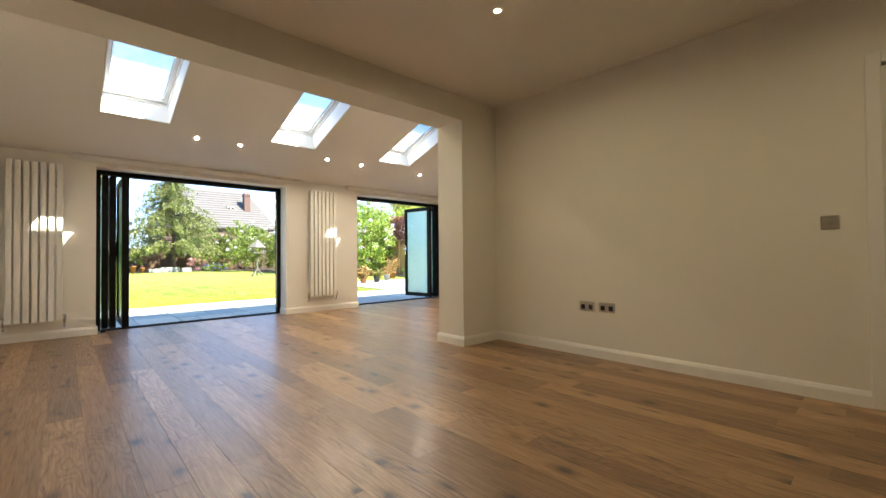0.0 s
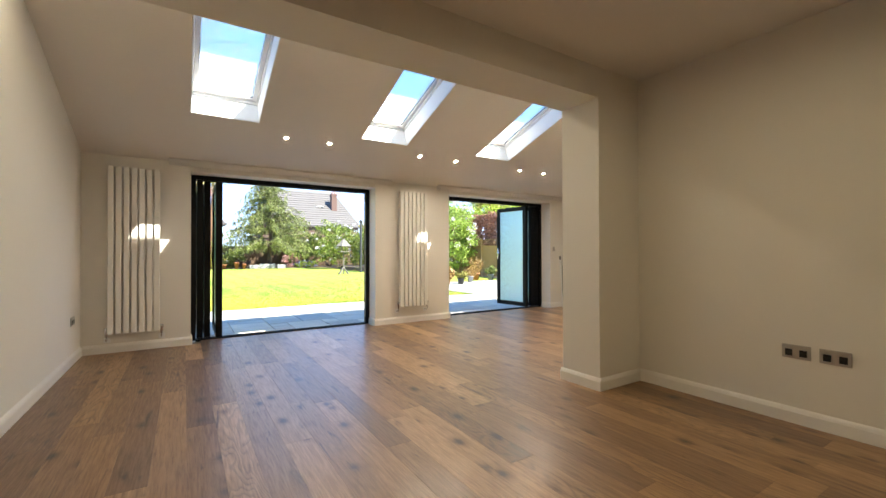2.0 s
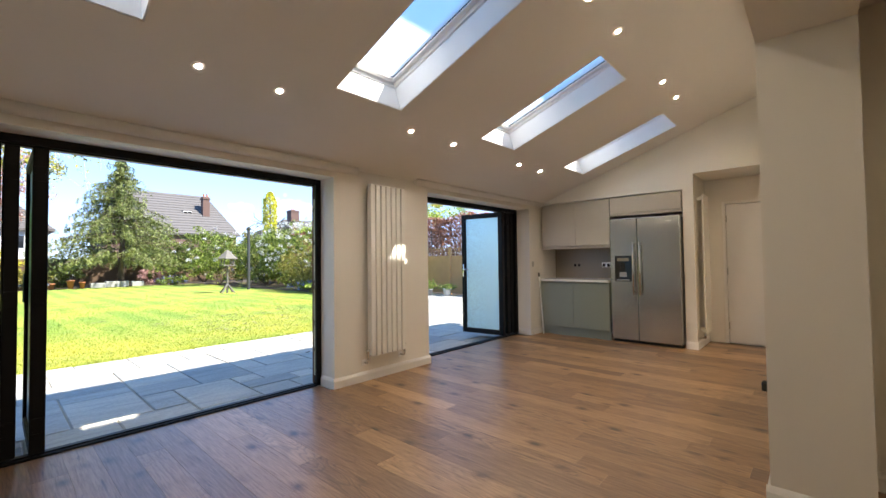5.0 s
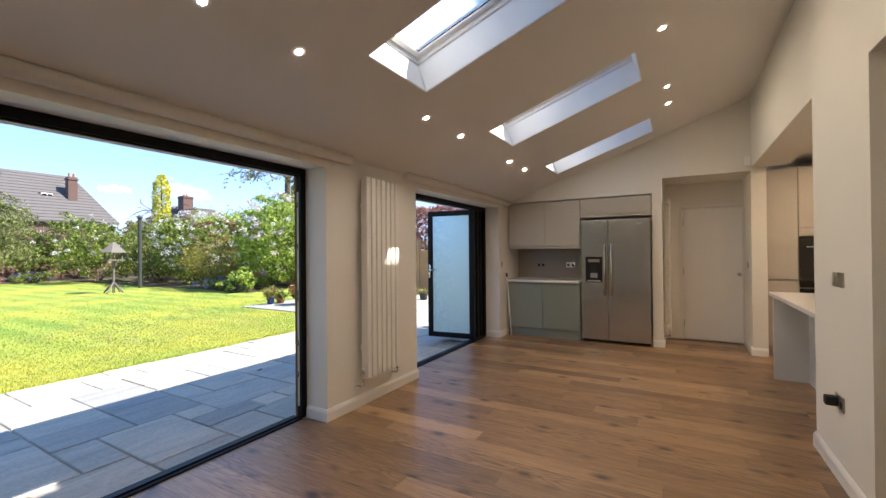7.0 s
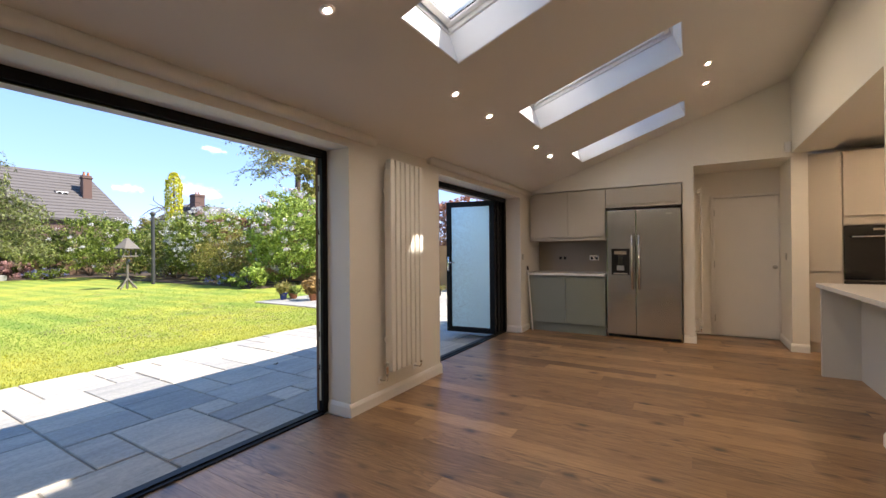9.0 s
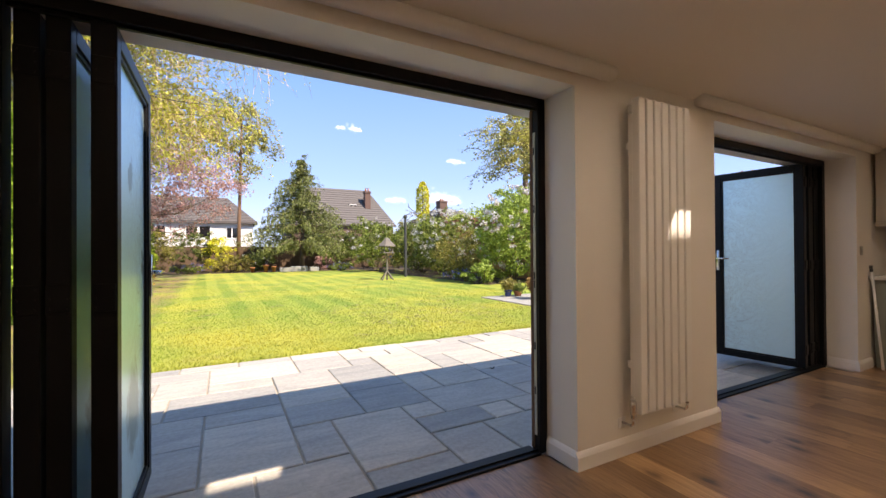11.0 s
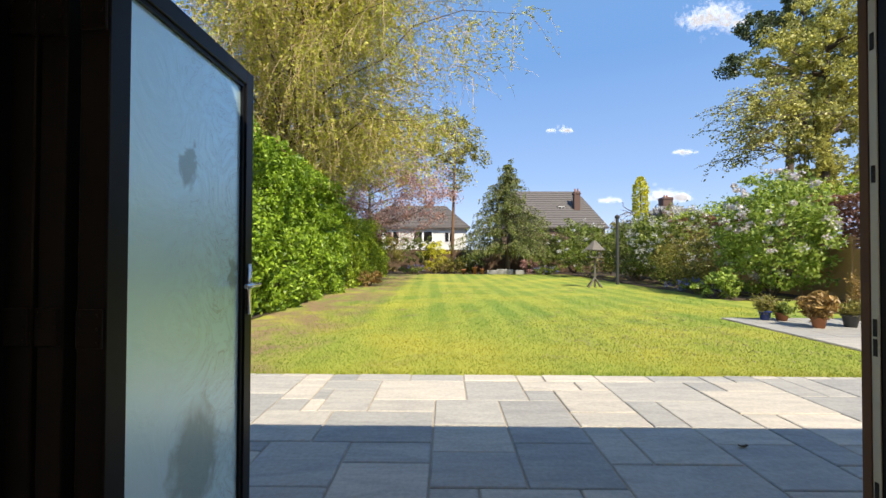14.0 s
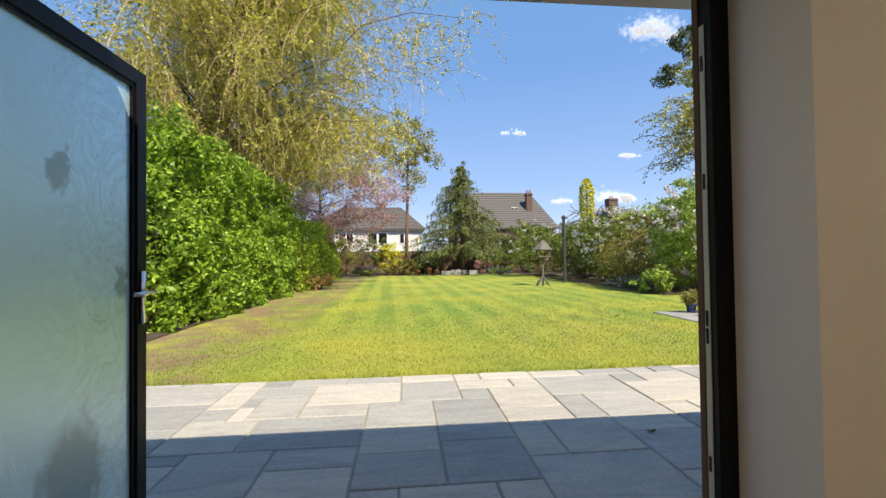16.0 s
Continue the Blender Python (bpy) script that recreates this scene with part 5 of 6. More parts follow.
lobed_tree("dark_pine_tree", (29.5, 40.0), 22.0, 0.4, ((25.2, 17.0, 1.0, 1.2, 1000), (27.4, 19.6, 1.8, 1.5, 2200), (30.5, 20.6, 3.0, 2.0, 4200), (33.0, 17.5, 3.2, 2.2, 3600), (30.5, 13.5, 3.6, 2.6, 4000)),
           DARKPINE, "tall dark green pine behind the ivy-clad tree", 0.24)
lobed_tree("ivy_clad_tree", (25.8, 33.0), 17.0, 0.5, ((23.4, 9.8, 2.4, 2.6, 3600), (25.6, 6.6, 1.7, 3.6, 7000), (26.3, 11.2, 3.2, 3.0, 9000), (24.1, 14.0, 2.5, 2.2, 5600), (27.0, 16.3, 3.2, 2.4, 7500), (29.6, 10.6, 3.0, 3.4, 7500), (29.4, 6.6, 2.8, 2.2, 4500)),
           IVY, "large tree clad in olive green ivy with trailing twigs", 0.185, 110)


# drooping conifer
def conifer():
    x, y, h = 6.4, 36.0, 7.9
    t = thing("conifer", (x, y, GZ), "broad dark green conifer with drooping branches", "tree")
    bm = bmesh.new()
    tube(bm, [(x, y, GZ - 0.05), (x + 0.05, y, 2.5), (x, y, 5.5), (x, y, h)], [0.17, 0.13, 0.07, 0.015], 10)
    part("trunk", bm, BARK, t, "", True)
    bm, pts = bmesh.new(), []
    z = 1.45
    while z < h - 0.15:
        for k in range(8):
            reach = (5.9 * (1 - z / h) ** 1.05 + 0.14) * rng.uniform(0.66, 1.1)
            a = rng.uniform(0, math.tau)
            root = Vector((x, y, z + rng.normal() * 0.1))
            tip = Vector((x + reach * math.cos(a), y + reach * math.sin(a), root.z - 0.12 * reach + 0.12))
            mid = root.lerp(tip, 0.55) + Vector((0, 0, 0.10 * reach))
            tube(bm, [root, mid, tip], [0.035, 0.02, 0.008], 4, False)
            for q in np.arange(0.12, 1.02, 0.17 / max(reach, 0.4)):
                b0 = root.lerp(mid, q / 0.55) if q < 0.55 else mid.lerp(tip, (q - 0.55) / 0.45)
                for _ in range(2):
                    p = np.array(b0) + np.append(rng.normal(size=2) * 0.1, 0.0)
                    out = np.append(rng.normal(size=2) * 0.35, 0.0) + 0.3 * np.array((math.cos(a), math.sin(a), 0.0))
                    drop = rng.uniform(0.15, 0.55) * min(1.0, 0.35 + reach / 2.5)
                    f = np.linspace(0, 1, 10)[:, None]
                    pts.append(p + out * f * drop * 0.55 + np.array((0, 0, -1.0)) * drop * f ** 1.5 + rng.normal(size=(10, 3)) * 0.03)
        z += 0.42 - 0.02 * z
    tagged(part("bough_mass", bm, BARK, t), kind="stuff")
    pts = np.concatenate(pts)
    pts[:, 2] = np.maximum(pts[:, 2], 0.45)
    leaf_cloud("foliage", pts, 0.17, CONIFER, t, 0.26, 0.45)


conifer()


def golden_column():
    x, y = 16.6, 37.6
    t = thing("golden_conifer", (x, y, GZ), "narrow golden yellow columnar conifer", "tree")
    n = 4200
    a, z = rng.uniform(0, math.tau, n), rng.uniform(0, 1, n)
    r = 0.53 * np.minimum(1.0, 0.55 + z) * (1 - np.clip((z - 0.9) / 0.1, 0, 1) * 0.65) * rng.uniform(0.7, 1.08, n)
    leaf_cloud("foliage", np.stack([x + r * np.cos(a), y + r * np.sin(a), GZ + z * 7.25], axis=1), 0.2, GOLD, t, 0.45)
    bm = bmesh.new()
    tube(bm, [(x, y, GZ), (x, y, 6.6)], [0.13, 0.03], 8)
    part("trunk", bm, BARK, t)


golden_column()

# shrubs along the east bed and the far end
bush("lilac_bush", (12.3, 19.6), (1.6, 1.6, 3.9), 12500, 0.125, LILAC, "large fresh green lilac bush with pale pink flower heads", "shrub", "", 0.38, (PINKPETAL, 2000, 0.095))
bush("viburnum_bush", (12.2, 25.4), (1.7, 2.0, 3.5), 6500, 0.14, SHRUB, "rounded green shrub covered in white blossom", "shrub", "", 0.4, (PETAL, 3400, 0.07))
bush("brown_shrub", (11.4, 22.4), (1.5, 1.4, 2.35), 6500, 0.085, OLIVE, "twiggy olive brown rounded shrub", "shrub", "", 0.32)
bush("dark_shrub", (12.3, 28.6), (1.6, 1.6, 2.9), 5000, 0.13, DARKSHRUB, "dense dark green shrub", "shrub", "", 0.4)
bush("tall_green_shrub", (11.2, 36.3), (1.9, 1.2, 3.9), 5200, 0.14, SHRUB, "tall loose green shrub before the far house", "shrub", "", 0.42, (PETAL, 200, 0.08))
bush("mixed_shrub", (9.0, 38.2), (1.6, 0.9, 3.3), 3600, 0.14, SHRUB, "tall mixed green shrub along the far fence", "shrub", "far bed shrubs", 0.42, (PETAL, 200, 0.08))
bush("mixed_shrub", (13.8, 36.2), (1.8, 1.2, 3.7), 4200, 0.14, OLIVE, "tall olive green shrub along the far fence", "shrub", "far bed shrubs", 0.42, (PETAL, 500, 0.08))
bush("rose_bush", (10.7, 31.8), (1.9, 1.6, 3.1), 5500, 0.13, SHRUB, "loose green shrub with scattered white flowers", "shrub", "", 0.4, (PETAL, 420, 0.09))
bush("white_blossom_shrub", (13.0, 31.0), (1.6, 1.6, 3.7), 5000, 0.13, SHRUB, "green shrub with white blossom on top", "shrub", "", 0.4, (PETAL, 1500, 0.07))
bush("small_green_shrub", (10.4, 19.4), (0.75, 0.6, 0.95), 1800, 0.10, LILAC, "low fresh green shrub near the pots", "shrub", "", 0.22)
bush("bluebells", (11.6, 20.9), (2.0, 0.6, 0.5), 1500, 0.08, SHRUB, "low bluebells under the shrubs", "flowers", "", 0.2, (BLUEPETAL, 700, 0.05))
bush("evergreen_shrub", (-2.4, 36.6), (1.4, 0.9, 3.0), 3600, 0.13, OLIVE, "tall brownish shrub by the hedge end", "shrub", "far bed shrubs", 0.35)
bush("low_shrub", (2.0, 36.2), (1.5, 0.8, 1.15), 2600, 0.10, OLIVE, "low grey-green shrub in the far bed", "shrub", "far bed shrubs", 0.25)
bush("yellow_shrub", (1.1, 37.2), (1.2, 0.8, 2.5), 3000, 0.12, GOLD, "yellow-green shrub by the white house", "shrub", "far bed shrubs", 0.3)
bush("dark_round_shrub", (-0.2, 37.2), (1.4, 0.8, 3.2), 3600, 0.12, DARKSHRUB, "dark evergreen shrub in the far bed", "shrub", "far bed shrubs", 0.3)
bush("evergreen_shrub", (3.7, 37.0), (1.1, 0.8, 1.5), 2200, 0.12, DARKSHRUB, "dark green shrub with pale flowers", "shrub", "far bed shrubs", 0.3, (PETAL, 160, 0.07))
bush("red_leaved_shrub", (8.4, 36.8), (1.0, 0.7, 1.15), 1800, 0.11, COPPER, "low dark red shrub beside the conifer", "shrub", "far bed shrubs", 0.25)
bush("green_shrub", (9.6, 36.4), (1.4, 1.0, 1.9), 2600, 0.12, SHRUB, "mid green shrub at the lawn's end", "shrub", "far bed shrubs", 0.3)
bush("blue_flower_border", (-0.3, 35.6), (1.2, 0.5, 0.6), 1300, 0.09, SHRUB, "blue flowering border plants", "flowers", "far bed shrubs", 0.2, (BLUEPETAL, 420, 0.05))
bush("blue_flower_border", (8.9, 34.9), (1.0, 0.5, 0.55), 1200, 0.09, SHRUB, "blue flowering border plants", "flowers", "far bed shrubs", 0.2, (BLUEPETAL, 420, 0.05))

# far planters
for k, (x, y, w, h, mt) in enumerate(((4.0, 35.35, 0.34, 0.5, TERRA), (4.5, 35.3, 0.28, 0.38, TERRA), (3.2, 35.4, 0.3, 0.34, TERRA))):
    p = thing("flower_pot", (x, y, GZ), "terracotta pot at the lawn's far end", "pot", "far pots")
    part("pot", turned([(w * 0.32, 0), (w * 0.5, h * 0.85), (w * 0.56, h * 0.85), (w * 0.56, h), (w * 0.47, h), (w * 0.44, h * 0.9), (0, h * 0.9)], 16, (x, y, GZ)), mt, p, "", True)
for x, w, h in ((5.2, 0.7, 0.28), (6.1, 1.1, 0.36), (7.1, 0.6, 0.3)):
    p = thing("stone_trough", (x, 35.3, GZ), "grey stone trough at the lawn's far end", "trough", "far troughs")
    part("trough", boxes((x - w / 2, x + w / 2, 35.1, 35.5, GZ, GZ + h), bevel=0.02), GREYPOT, p)

# bird table
bt = (8.2, 23.8)
b = thing("bird_table", (*bt, GZ), "weathered timber bird table with a pitched roof", "bird table")
bm = bmesh.new()
tube(bm, [(*bt, GZ), (*bt, 1.12)], [0.045, 0.04], 8)
part("post", bm, GREYWOOD, b)
for k in range(4):
    a = k * math.pi / 2 + 0.6
    bm = bmesh.new()
    tube(bm, [(bt[0] + 0.36 * math.cos(a), bt[1] + 0.36 * math.sin(a), GZ + 0.01), (*bt, GZ + 0.42)], 0.03, 6)
    part("foot", bm, GREYWOOD, b)
part("tray", box(bt[0] - 0.27, bt[0] + 0.27, bt[1] - 0.27, bt[1] + 0.27, 1.12, 1.17, 0.008), GREYWOOD, b)
for dx in (-0.2, 0.2):
    for dy in (-0.2, 0.2):
        part("roof_post", box(bt[0] + dx - 0.02, bt[0] + dx + 0.02, bt[1] + dy - 0.02, bt[1] + dy + 0.02, 1.17, 1.44), GREYWOOD, b)
bm = turned([(0.44, 0), (0.44, 0.03), (0.24, 0.22), (0.07, 0.40), (0.0, 0.43)], 6, (*bt, 1.43))
part("roof", bm, GREYWOOD, b, "six-sided weathered roof")
# dark pole with a small hooked top
pl_ = (9.85, 25.5)
p = thing("garden_pole", (*pl_, GZ), "tall dark post with a small lamp head", "post")
bm = bmesh.new()
tube(bm, [(*pl_, GZ), (*pl_, 2.9)], [0.075, 0.07], 10)
part("post", bm, DARKPOT, p)
bm = turned([(0.06, 0), (0.11, 0.06), (0.12, 0.12), (0.05, 0.2), (0, 0.21)], 10, (*pl_, 2.9))
part("cap", bm, DARKPOT, p)


# fences: posts, boards, trellis
def fence(name, ax, ay, bx_, by_, h, material, label, trellis=0.0, bay=1.83, boards=9):
    a, bb = Vector((ax, ay, GZ)), Vector((bx_, by_, GZ))
    d = (bb - a)
    n = max(1, round(d.length / bay))
    ang = math.atan2(d.y, d.x)
    f = thing(name, tuple(a), label, "fence", kind="structure")
    step = d.length / n
    m0 = Matrix.Translation(a) @ Matrix.Rotation(ang, 4, "Z")

    def put(nm, bm, dx):
        bm.transform(m0 @ Matrix.Translation((dx, 0, 0)))
        return part(nm, bm, material, f)
    for i in range(n + 1):
        put("post", box(-0.05, 0.05, -0.05, 0.05, -0.05, h + trellis + 0.06, 0.006), i * step)
    for i in range(n):
        for k in range(boards):
            z = k * h / boards
            put("board", box(0.05, step - 0.05, -0.012 - 0.006 * (k % 2), 0.004, z + 0.01, z + h / boards + 0.015), i * step)
        for q in (0.34, 0.66):
            put("batten", box(step * q - 0.02, step * q + 0.02, -0.04, -0.018, 0.02, h), i * step)
        if trellis:
            bm = boxes((0.05, step - 0.05, -0.02, 0.01, h + 0.01, h + 0.045), (0.05, step - 0.05, -0.02, 0.01, h + trellis - 0.035, h + trellis))
            for k in range(9):
                xk = 0.08 + (step - 0.16) * k / 8
                bx(bm, xk - 0.009, xk + 0.009, -0.012, 0.0, h + 0.045, h + trellis - 0.035)
            for k in range(2):
                zk = h + 0.045 + (trellis - 0.08) * (k + 1) / 3
                bx(bm, 0.05, step - 0.05, -0.0, 0.01, zk - 0.009, zk + 0.009)
            put("trellis", bm, i * step)
    return f


fence("fence_east", 13.1, 6.0, 14.6, 33.0, 1.5, FENCE, "golden brown timber panel fence with trellis top", 0.36)
fence("fence_far", -6.0, 39.3, 15.0, 39.3, 1.75, OLDFENCE, "dark weathered timber fence behind the far bed", 0.0, 1.9, 8)
fence("fence_west", -5.2, 8.0, -5.0, 39.0, 1.75, OLDFENCE, "dark weathered timber fence behind the hedge", 0.0, 2.6, 6)


def beech():
    h = thing("beech_hedge", (14.6, 18, GZ), "coppery red-brown beech hedge above the fence", "hedge")
    n = 46000
    y = rng.uniform(5.0, 32.0, n)
    z = rng.uniform(1.2, 3.2, n)
    xe = 13.2 + (y - 6) * 1.5 / 27
    bul = np.array([noise.noise(Vector((a * 0.8, c2 * 1.1, 3.0))) for a, c2 in zip(y, z)])
    x = xe + 0.30 + rng.exponential(0.22, n) + bul * 0.22
    z = z + np.where(z > 3.0, bul * 0.35, 0)
    leaf_cloud("foliage", np.stack([x, y, z], axis=1), 0.115, BEECH, h, 0.6)
    bm = bmesh.new()
    for k in range(40):
        yy = 5.5 + k * 0.66
        xx = 13.75 + (yy - 6) * 1.5 / 27
        tube(bm, [(xx, yy, GZ), (xx + rng.normal() * 0.1, yy + rng.normal() * 0.2, 1.4), (xx + rng.normal() * 0.2, yy + rng.normal() * 0.3, 2.9)], [0.05, 0.035, 0.01], 5, False)
    tagged(part("stem_mass", bm, BARK, h), kind="stuff")
    n = 3500
    y = rng.uniform(15.0, 30.0, n)
    leaf_cloud("green_growth", np.stack([14.9 + rng.normal(size=n) * 0.3, y, 3.2 + np.abs(rng.normal(size=n)) * 0.3], axis=1), 0.12, HEDGE2, h, 0.5)


beech()


# ---------------------------------------------------------------- houses beyond the garden
def house(name, x0, x1, y0, y1, eave, ridge, wall_m, roof_m, label, hip=0.35, chimney=None, dormer=None, windows=()):
    h = thing(name, ((x0 + x1) / 2, y0, GZ), label, "house")
    part("wall", boxes((x0, x1, y0, y1, GZ - 0.2, eave)), wall_m, h)
    ym, o = (y0 + y1) / 2, 0.4
    hx = (x1 - x0) * hip
    bm = bmesh.new()
    vs = [bm.verts.new(p) for p in ((x0 - o, y0 - o, eave), (x1 + o, y0 - o, eave), (x1 + o, y1 + o, eave), (x0 - o, y1 + o, eave), (x0 + hx, ym, ridge), (x1 - hx, ym, ridge),
                                    (x0 - o, y0 - o, eave - 0.15), (x1 + o, y0 - o, eave - 0.15), (x1 + o, y1 + o, eave - 0.15), (x0 - o, y1 + o, eave - 0.15))]
    for q in ((0, 1, 5, 4), (1, 2, 5), (2, 3, 4, 5), (3, 0, 4), (6, 7, 1, 0), (7, 8, 2, 1), (8, 9, 3, 2), (9, 6, 0, 3), (9, 8, 7, 6)):
        bm.faces.new([vs[i] for i in q])
    # courses of tiles standing proud on the slope to the garden
    rise = Vector((0, ym - (y0 - o), ridge - eave))
    rows, courses = 16, []
    for k in range(rows):
        q = k / rows
        xa, xb = x0 - o + (hx + o) * q, x1 + o - (hx + o) * q
        p = Vector((0, y0 - o, eave)) + rise * q
        p2 = Vector((0, y0 - o, eave)) + rise * (q + 0.8 / rows)
        w = [c2 for c2 in ((xa, p.y - 0.02, p.z + 0.05), (xb, p.y - 0.02, p.z + 0.05), (xb - 0.1, p2.y, p2.z + 0.012), (xa + 0.1, p2.y, p2.z + 0.012), (xa, p.y, p.z - 0.01), (xb, p.y, p.z - 0.01))]
        courses.append(w)
    part("roof", bm, roof_m, h, "tiled hipped roof")
    for w in courses:
        cm = bmesh.new()
        w = [cm.verts.new(c2) for c2 in w]
        cm.faces.new(w[:4]), cm.faces.new((w[0], w[4], w[5], w[1]))
        part("tile_course", cm, roof_m, h)
    if chimney:
        cx, cy, cz, cw = chimney
        part("chimney", boxes((cx - cw, cx + cw, cy - cw, cy + cw, eave, cz), (cx - cw - 0.08, cx + cw + 0.08, cy - cw - 0.08, cy + cw + 0.08, cz - 0.35, cz - 0.18), bevel=0.02), BRICK, h, "red brick chimney")
        for dx in (-0.2, 0.2):
            bm = turned([(0.13, 0), (0.11, 0.4), (0.13, 0.42), (0, 0.42)], 10, (cx + dx, cy, cz))
            part("chimney_pot", bm, TERRA, h)
    if dormer:
        dx, dy, dz, dw, dh = dormer
        part("dormer", boxes((dx - dw, dx + dw, dy, dy + 2.0, dz, dz + dh), bevel=0.01), roof_m, h)
        wn_ = part("window", boxes((dx - dw * 0.8, dx + dw * 0.8, dy - 0.04, dy - 0.005, dz + 0.12, dz + dh - 0.1)), UPVC, h)
        for s in (-1, 1):
            part("pane", boxes((dx + s * dw * 0.4 - dw * 0.33, dx + s * dw * 0.4 + dw * 0.33, dy - 0.06, dy - 0.042, dz + 0.2, dz + dh - 0.18)), DARKGLASS, wn_)
    for wx, wz, ww, wh in windows:
        wn_ = part("window", boxes((wx - ww / 2, wx + ww / 2, y0 - 0.06, y0 - 0.004, wz, wz + wh)), UPVC, h)
        for s in (-1, 1):
            part("pane", boxes((wx + s * ww / 4 - ww * 0.2, wx + s * ww / 4 + ww * 0.2, y0 - 0.075, y0 - 0.062, wz + 0.1, wz + wh - 0.1)), DARKGLASS, wn_)
    return h


house("white_house", -7.5, 4.2, 52, 61, 4.3, 7.2, RENDER, GREYTILE, "white rendered house with a dark tiled roof", 0.2, None, None, ((-0.6, 2.6, 2.2, 1.3), (-4.0, 2.6, 1.6, 1.3), (2.3, 2.6, 1.0, 1.2)))
house("brown_roofed_house", 9.5, 23.3, 62, 73, 5.0, 10.7, BRICK, TILE, "house with a broad brown tiled roof and chimney", 0.15, (20.3, 64.6, 10.2, 0.42), (18.2, 64.6, 7.5, 0.6, 0.75), ((24.0, 2.4, 1.8, 1.3),))
house("red_roofed_house", 31.5, 46.5, 68, 80, 5.2, 9.0, BRICK, TILE, "far house with reddish brown roof and brick chimney", 0.3, (36.2, 71.0, 10.3, 0.75), None, ((34.0, 2.6, 1.8, 1.3),))


# bare arching branches above the far shrubs
def bare_tree(x, y):
    t = thing("bare_tree", (x, y, GZ), "bare dark twisted branches above the shrubs", "tree")
    bm = bmesh.new()
    tube(bm, [(x, y, GZ), (x + 0.1, y, 2.4), (x, y, 4.4)], [0.16, 0.12, 0.06], 8)
    part("trunk", bm, BARK, t)
    bm = bmesh.new()
    for k in range(22):
        a = rng.uniform(-math.pi, math.pi)
        p, d = Vector((x, y, rng.uniform(2.6, 4.4))), Vector((math.cos(a), 0.5 * math.sin(a), 0.75)).normalized()
        pts = [p]
        for j in range(6):
            d = (d + Vector(rng.normal(size=3)) * 0.25 + Vector((0, 0, -0.16))).normalized()
            pts.append(pts[-1] + d * 0.5)
        tube(bm, pts, [0.05 * (1 - j / 7) + 0.008 for j in range(7)], 5, False)
    tagged(part("limb_mass", bm, BARK, t), kind="stuff")


bare_tree(18.2, 40.5)


# small clouds: loose puffs of fine white flecks
def cloud(x, y, z, w, h, n):
    t = thing("cloud", (x, y, z), "small soft white fair-weather cloud", "cloud", "clouds", "structure")
    k = 14
    q = rng.uniform(-1, 1, k)
    cx, cz, cr = x + q * w, z + rng.uniform(-0.1, 0.8, k) * h * (1 - np.abs(q)), h * (1.0 - 0.6 * np.abs(q)) * rng.uniform(0.5, 1.0, k)
    i_ = rng.integers(0, k, n)
    off = rng.normal(size=(n, 3)) * 0.55
    pts = np.stack([cx[i_] + off[:, 0] * cr[i_] * 1.9, y + off[:, 1] * cr[i_], cz[i_] + off[:, 2] * cr[i_] * 0.75], axis=1)
    leaf_cloud("puff", pts, 17.0, CLOUD, t, 0.9)


for c_ in ((985, 1500, 850, 95, 60, 1500), (415, 1500, 455, 42, 12, 110), (866, 1500, 377, 40, 11, 110), (600, 1500, 200, 42, 12, 110), (800, 1500, 210, 80, 34, 600)):
    cloud(*c_)


# ---------------------------------------------------------------- pots on the side terrace
def pot_plant(x, y, r, h, material, leaf_m, label, plant_h, n=700, size=0.07, stems=24):
    r, h, plant_h, n = r * 0.66, h * 0.68, plant_h * 0.82, n * 2
    p = thing("potted_plant", (x, y, PZ), label, "potted plant", "terrace pots")
    part("pot", turned([(r * 0.68, 0), (r * 0.95, h * 0.86), (r * 1.06, h * 0.86), (r * 1.06, h), (r * 0.92, h), (r * 0.88, h * 0.9), (0, h * 0.9)], 22, (x, y, PZ)), material, p, "", True)
    part("soil", turned([(0, 0), (r * 0.86, 0.0), (r * 0.86, 0.012), (0, 0.02)], 16, (x, y, PZ + h * 0.9)), SOIL, p)
    bm, pts = bmesh.new(), []
    for k in range(stems):
        a, s = rng.uniform(0, math.tau), rng.uniform(0.2, 1.0)
        tip = Vector((x + r * 2.2 * s * math.cos(a), y + r * 2.2 * s * math.sin(a), PZ + h + plant_h * rng.uniform(0.45, 1.0) * (1.15 - 0.4 * s)))
        root = Vector((x + r * 0.5 * s * math.cos(a), y + r * 0.5 * s * math.sin(a), PZ + h * 0.9))
        mid = root.lerp(tip, 0.55) + Vector((0, 0, 0.05))
        tube(bm, [root, mid, tip], [0.006, 0.005, 0.002], 4, False)
        for q in rng.uniform(0.15, 1.0, n // stems):
            pts.append(np.array(root.lerp(tip, float(q))) + rng.normal(size=3) * 0.04)
    tagged(part("stem_mass", bm, TWIG, p), kind="stuff")
    leaf_cloud("foliage", pts, size, leaf_m, p, 0.3, 0.0)


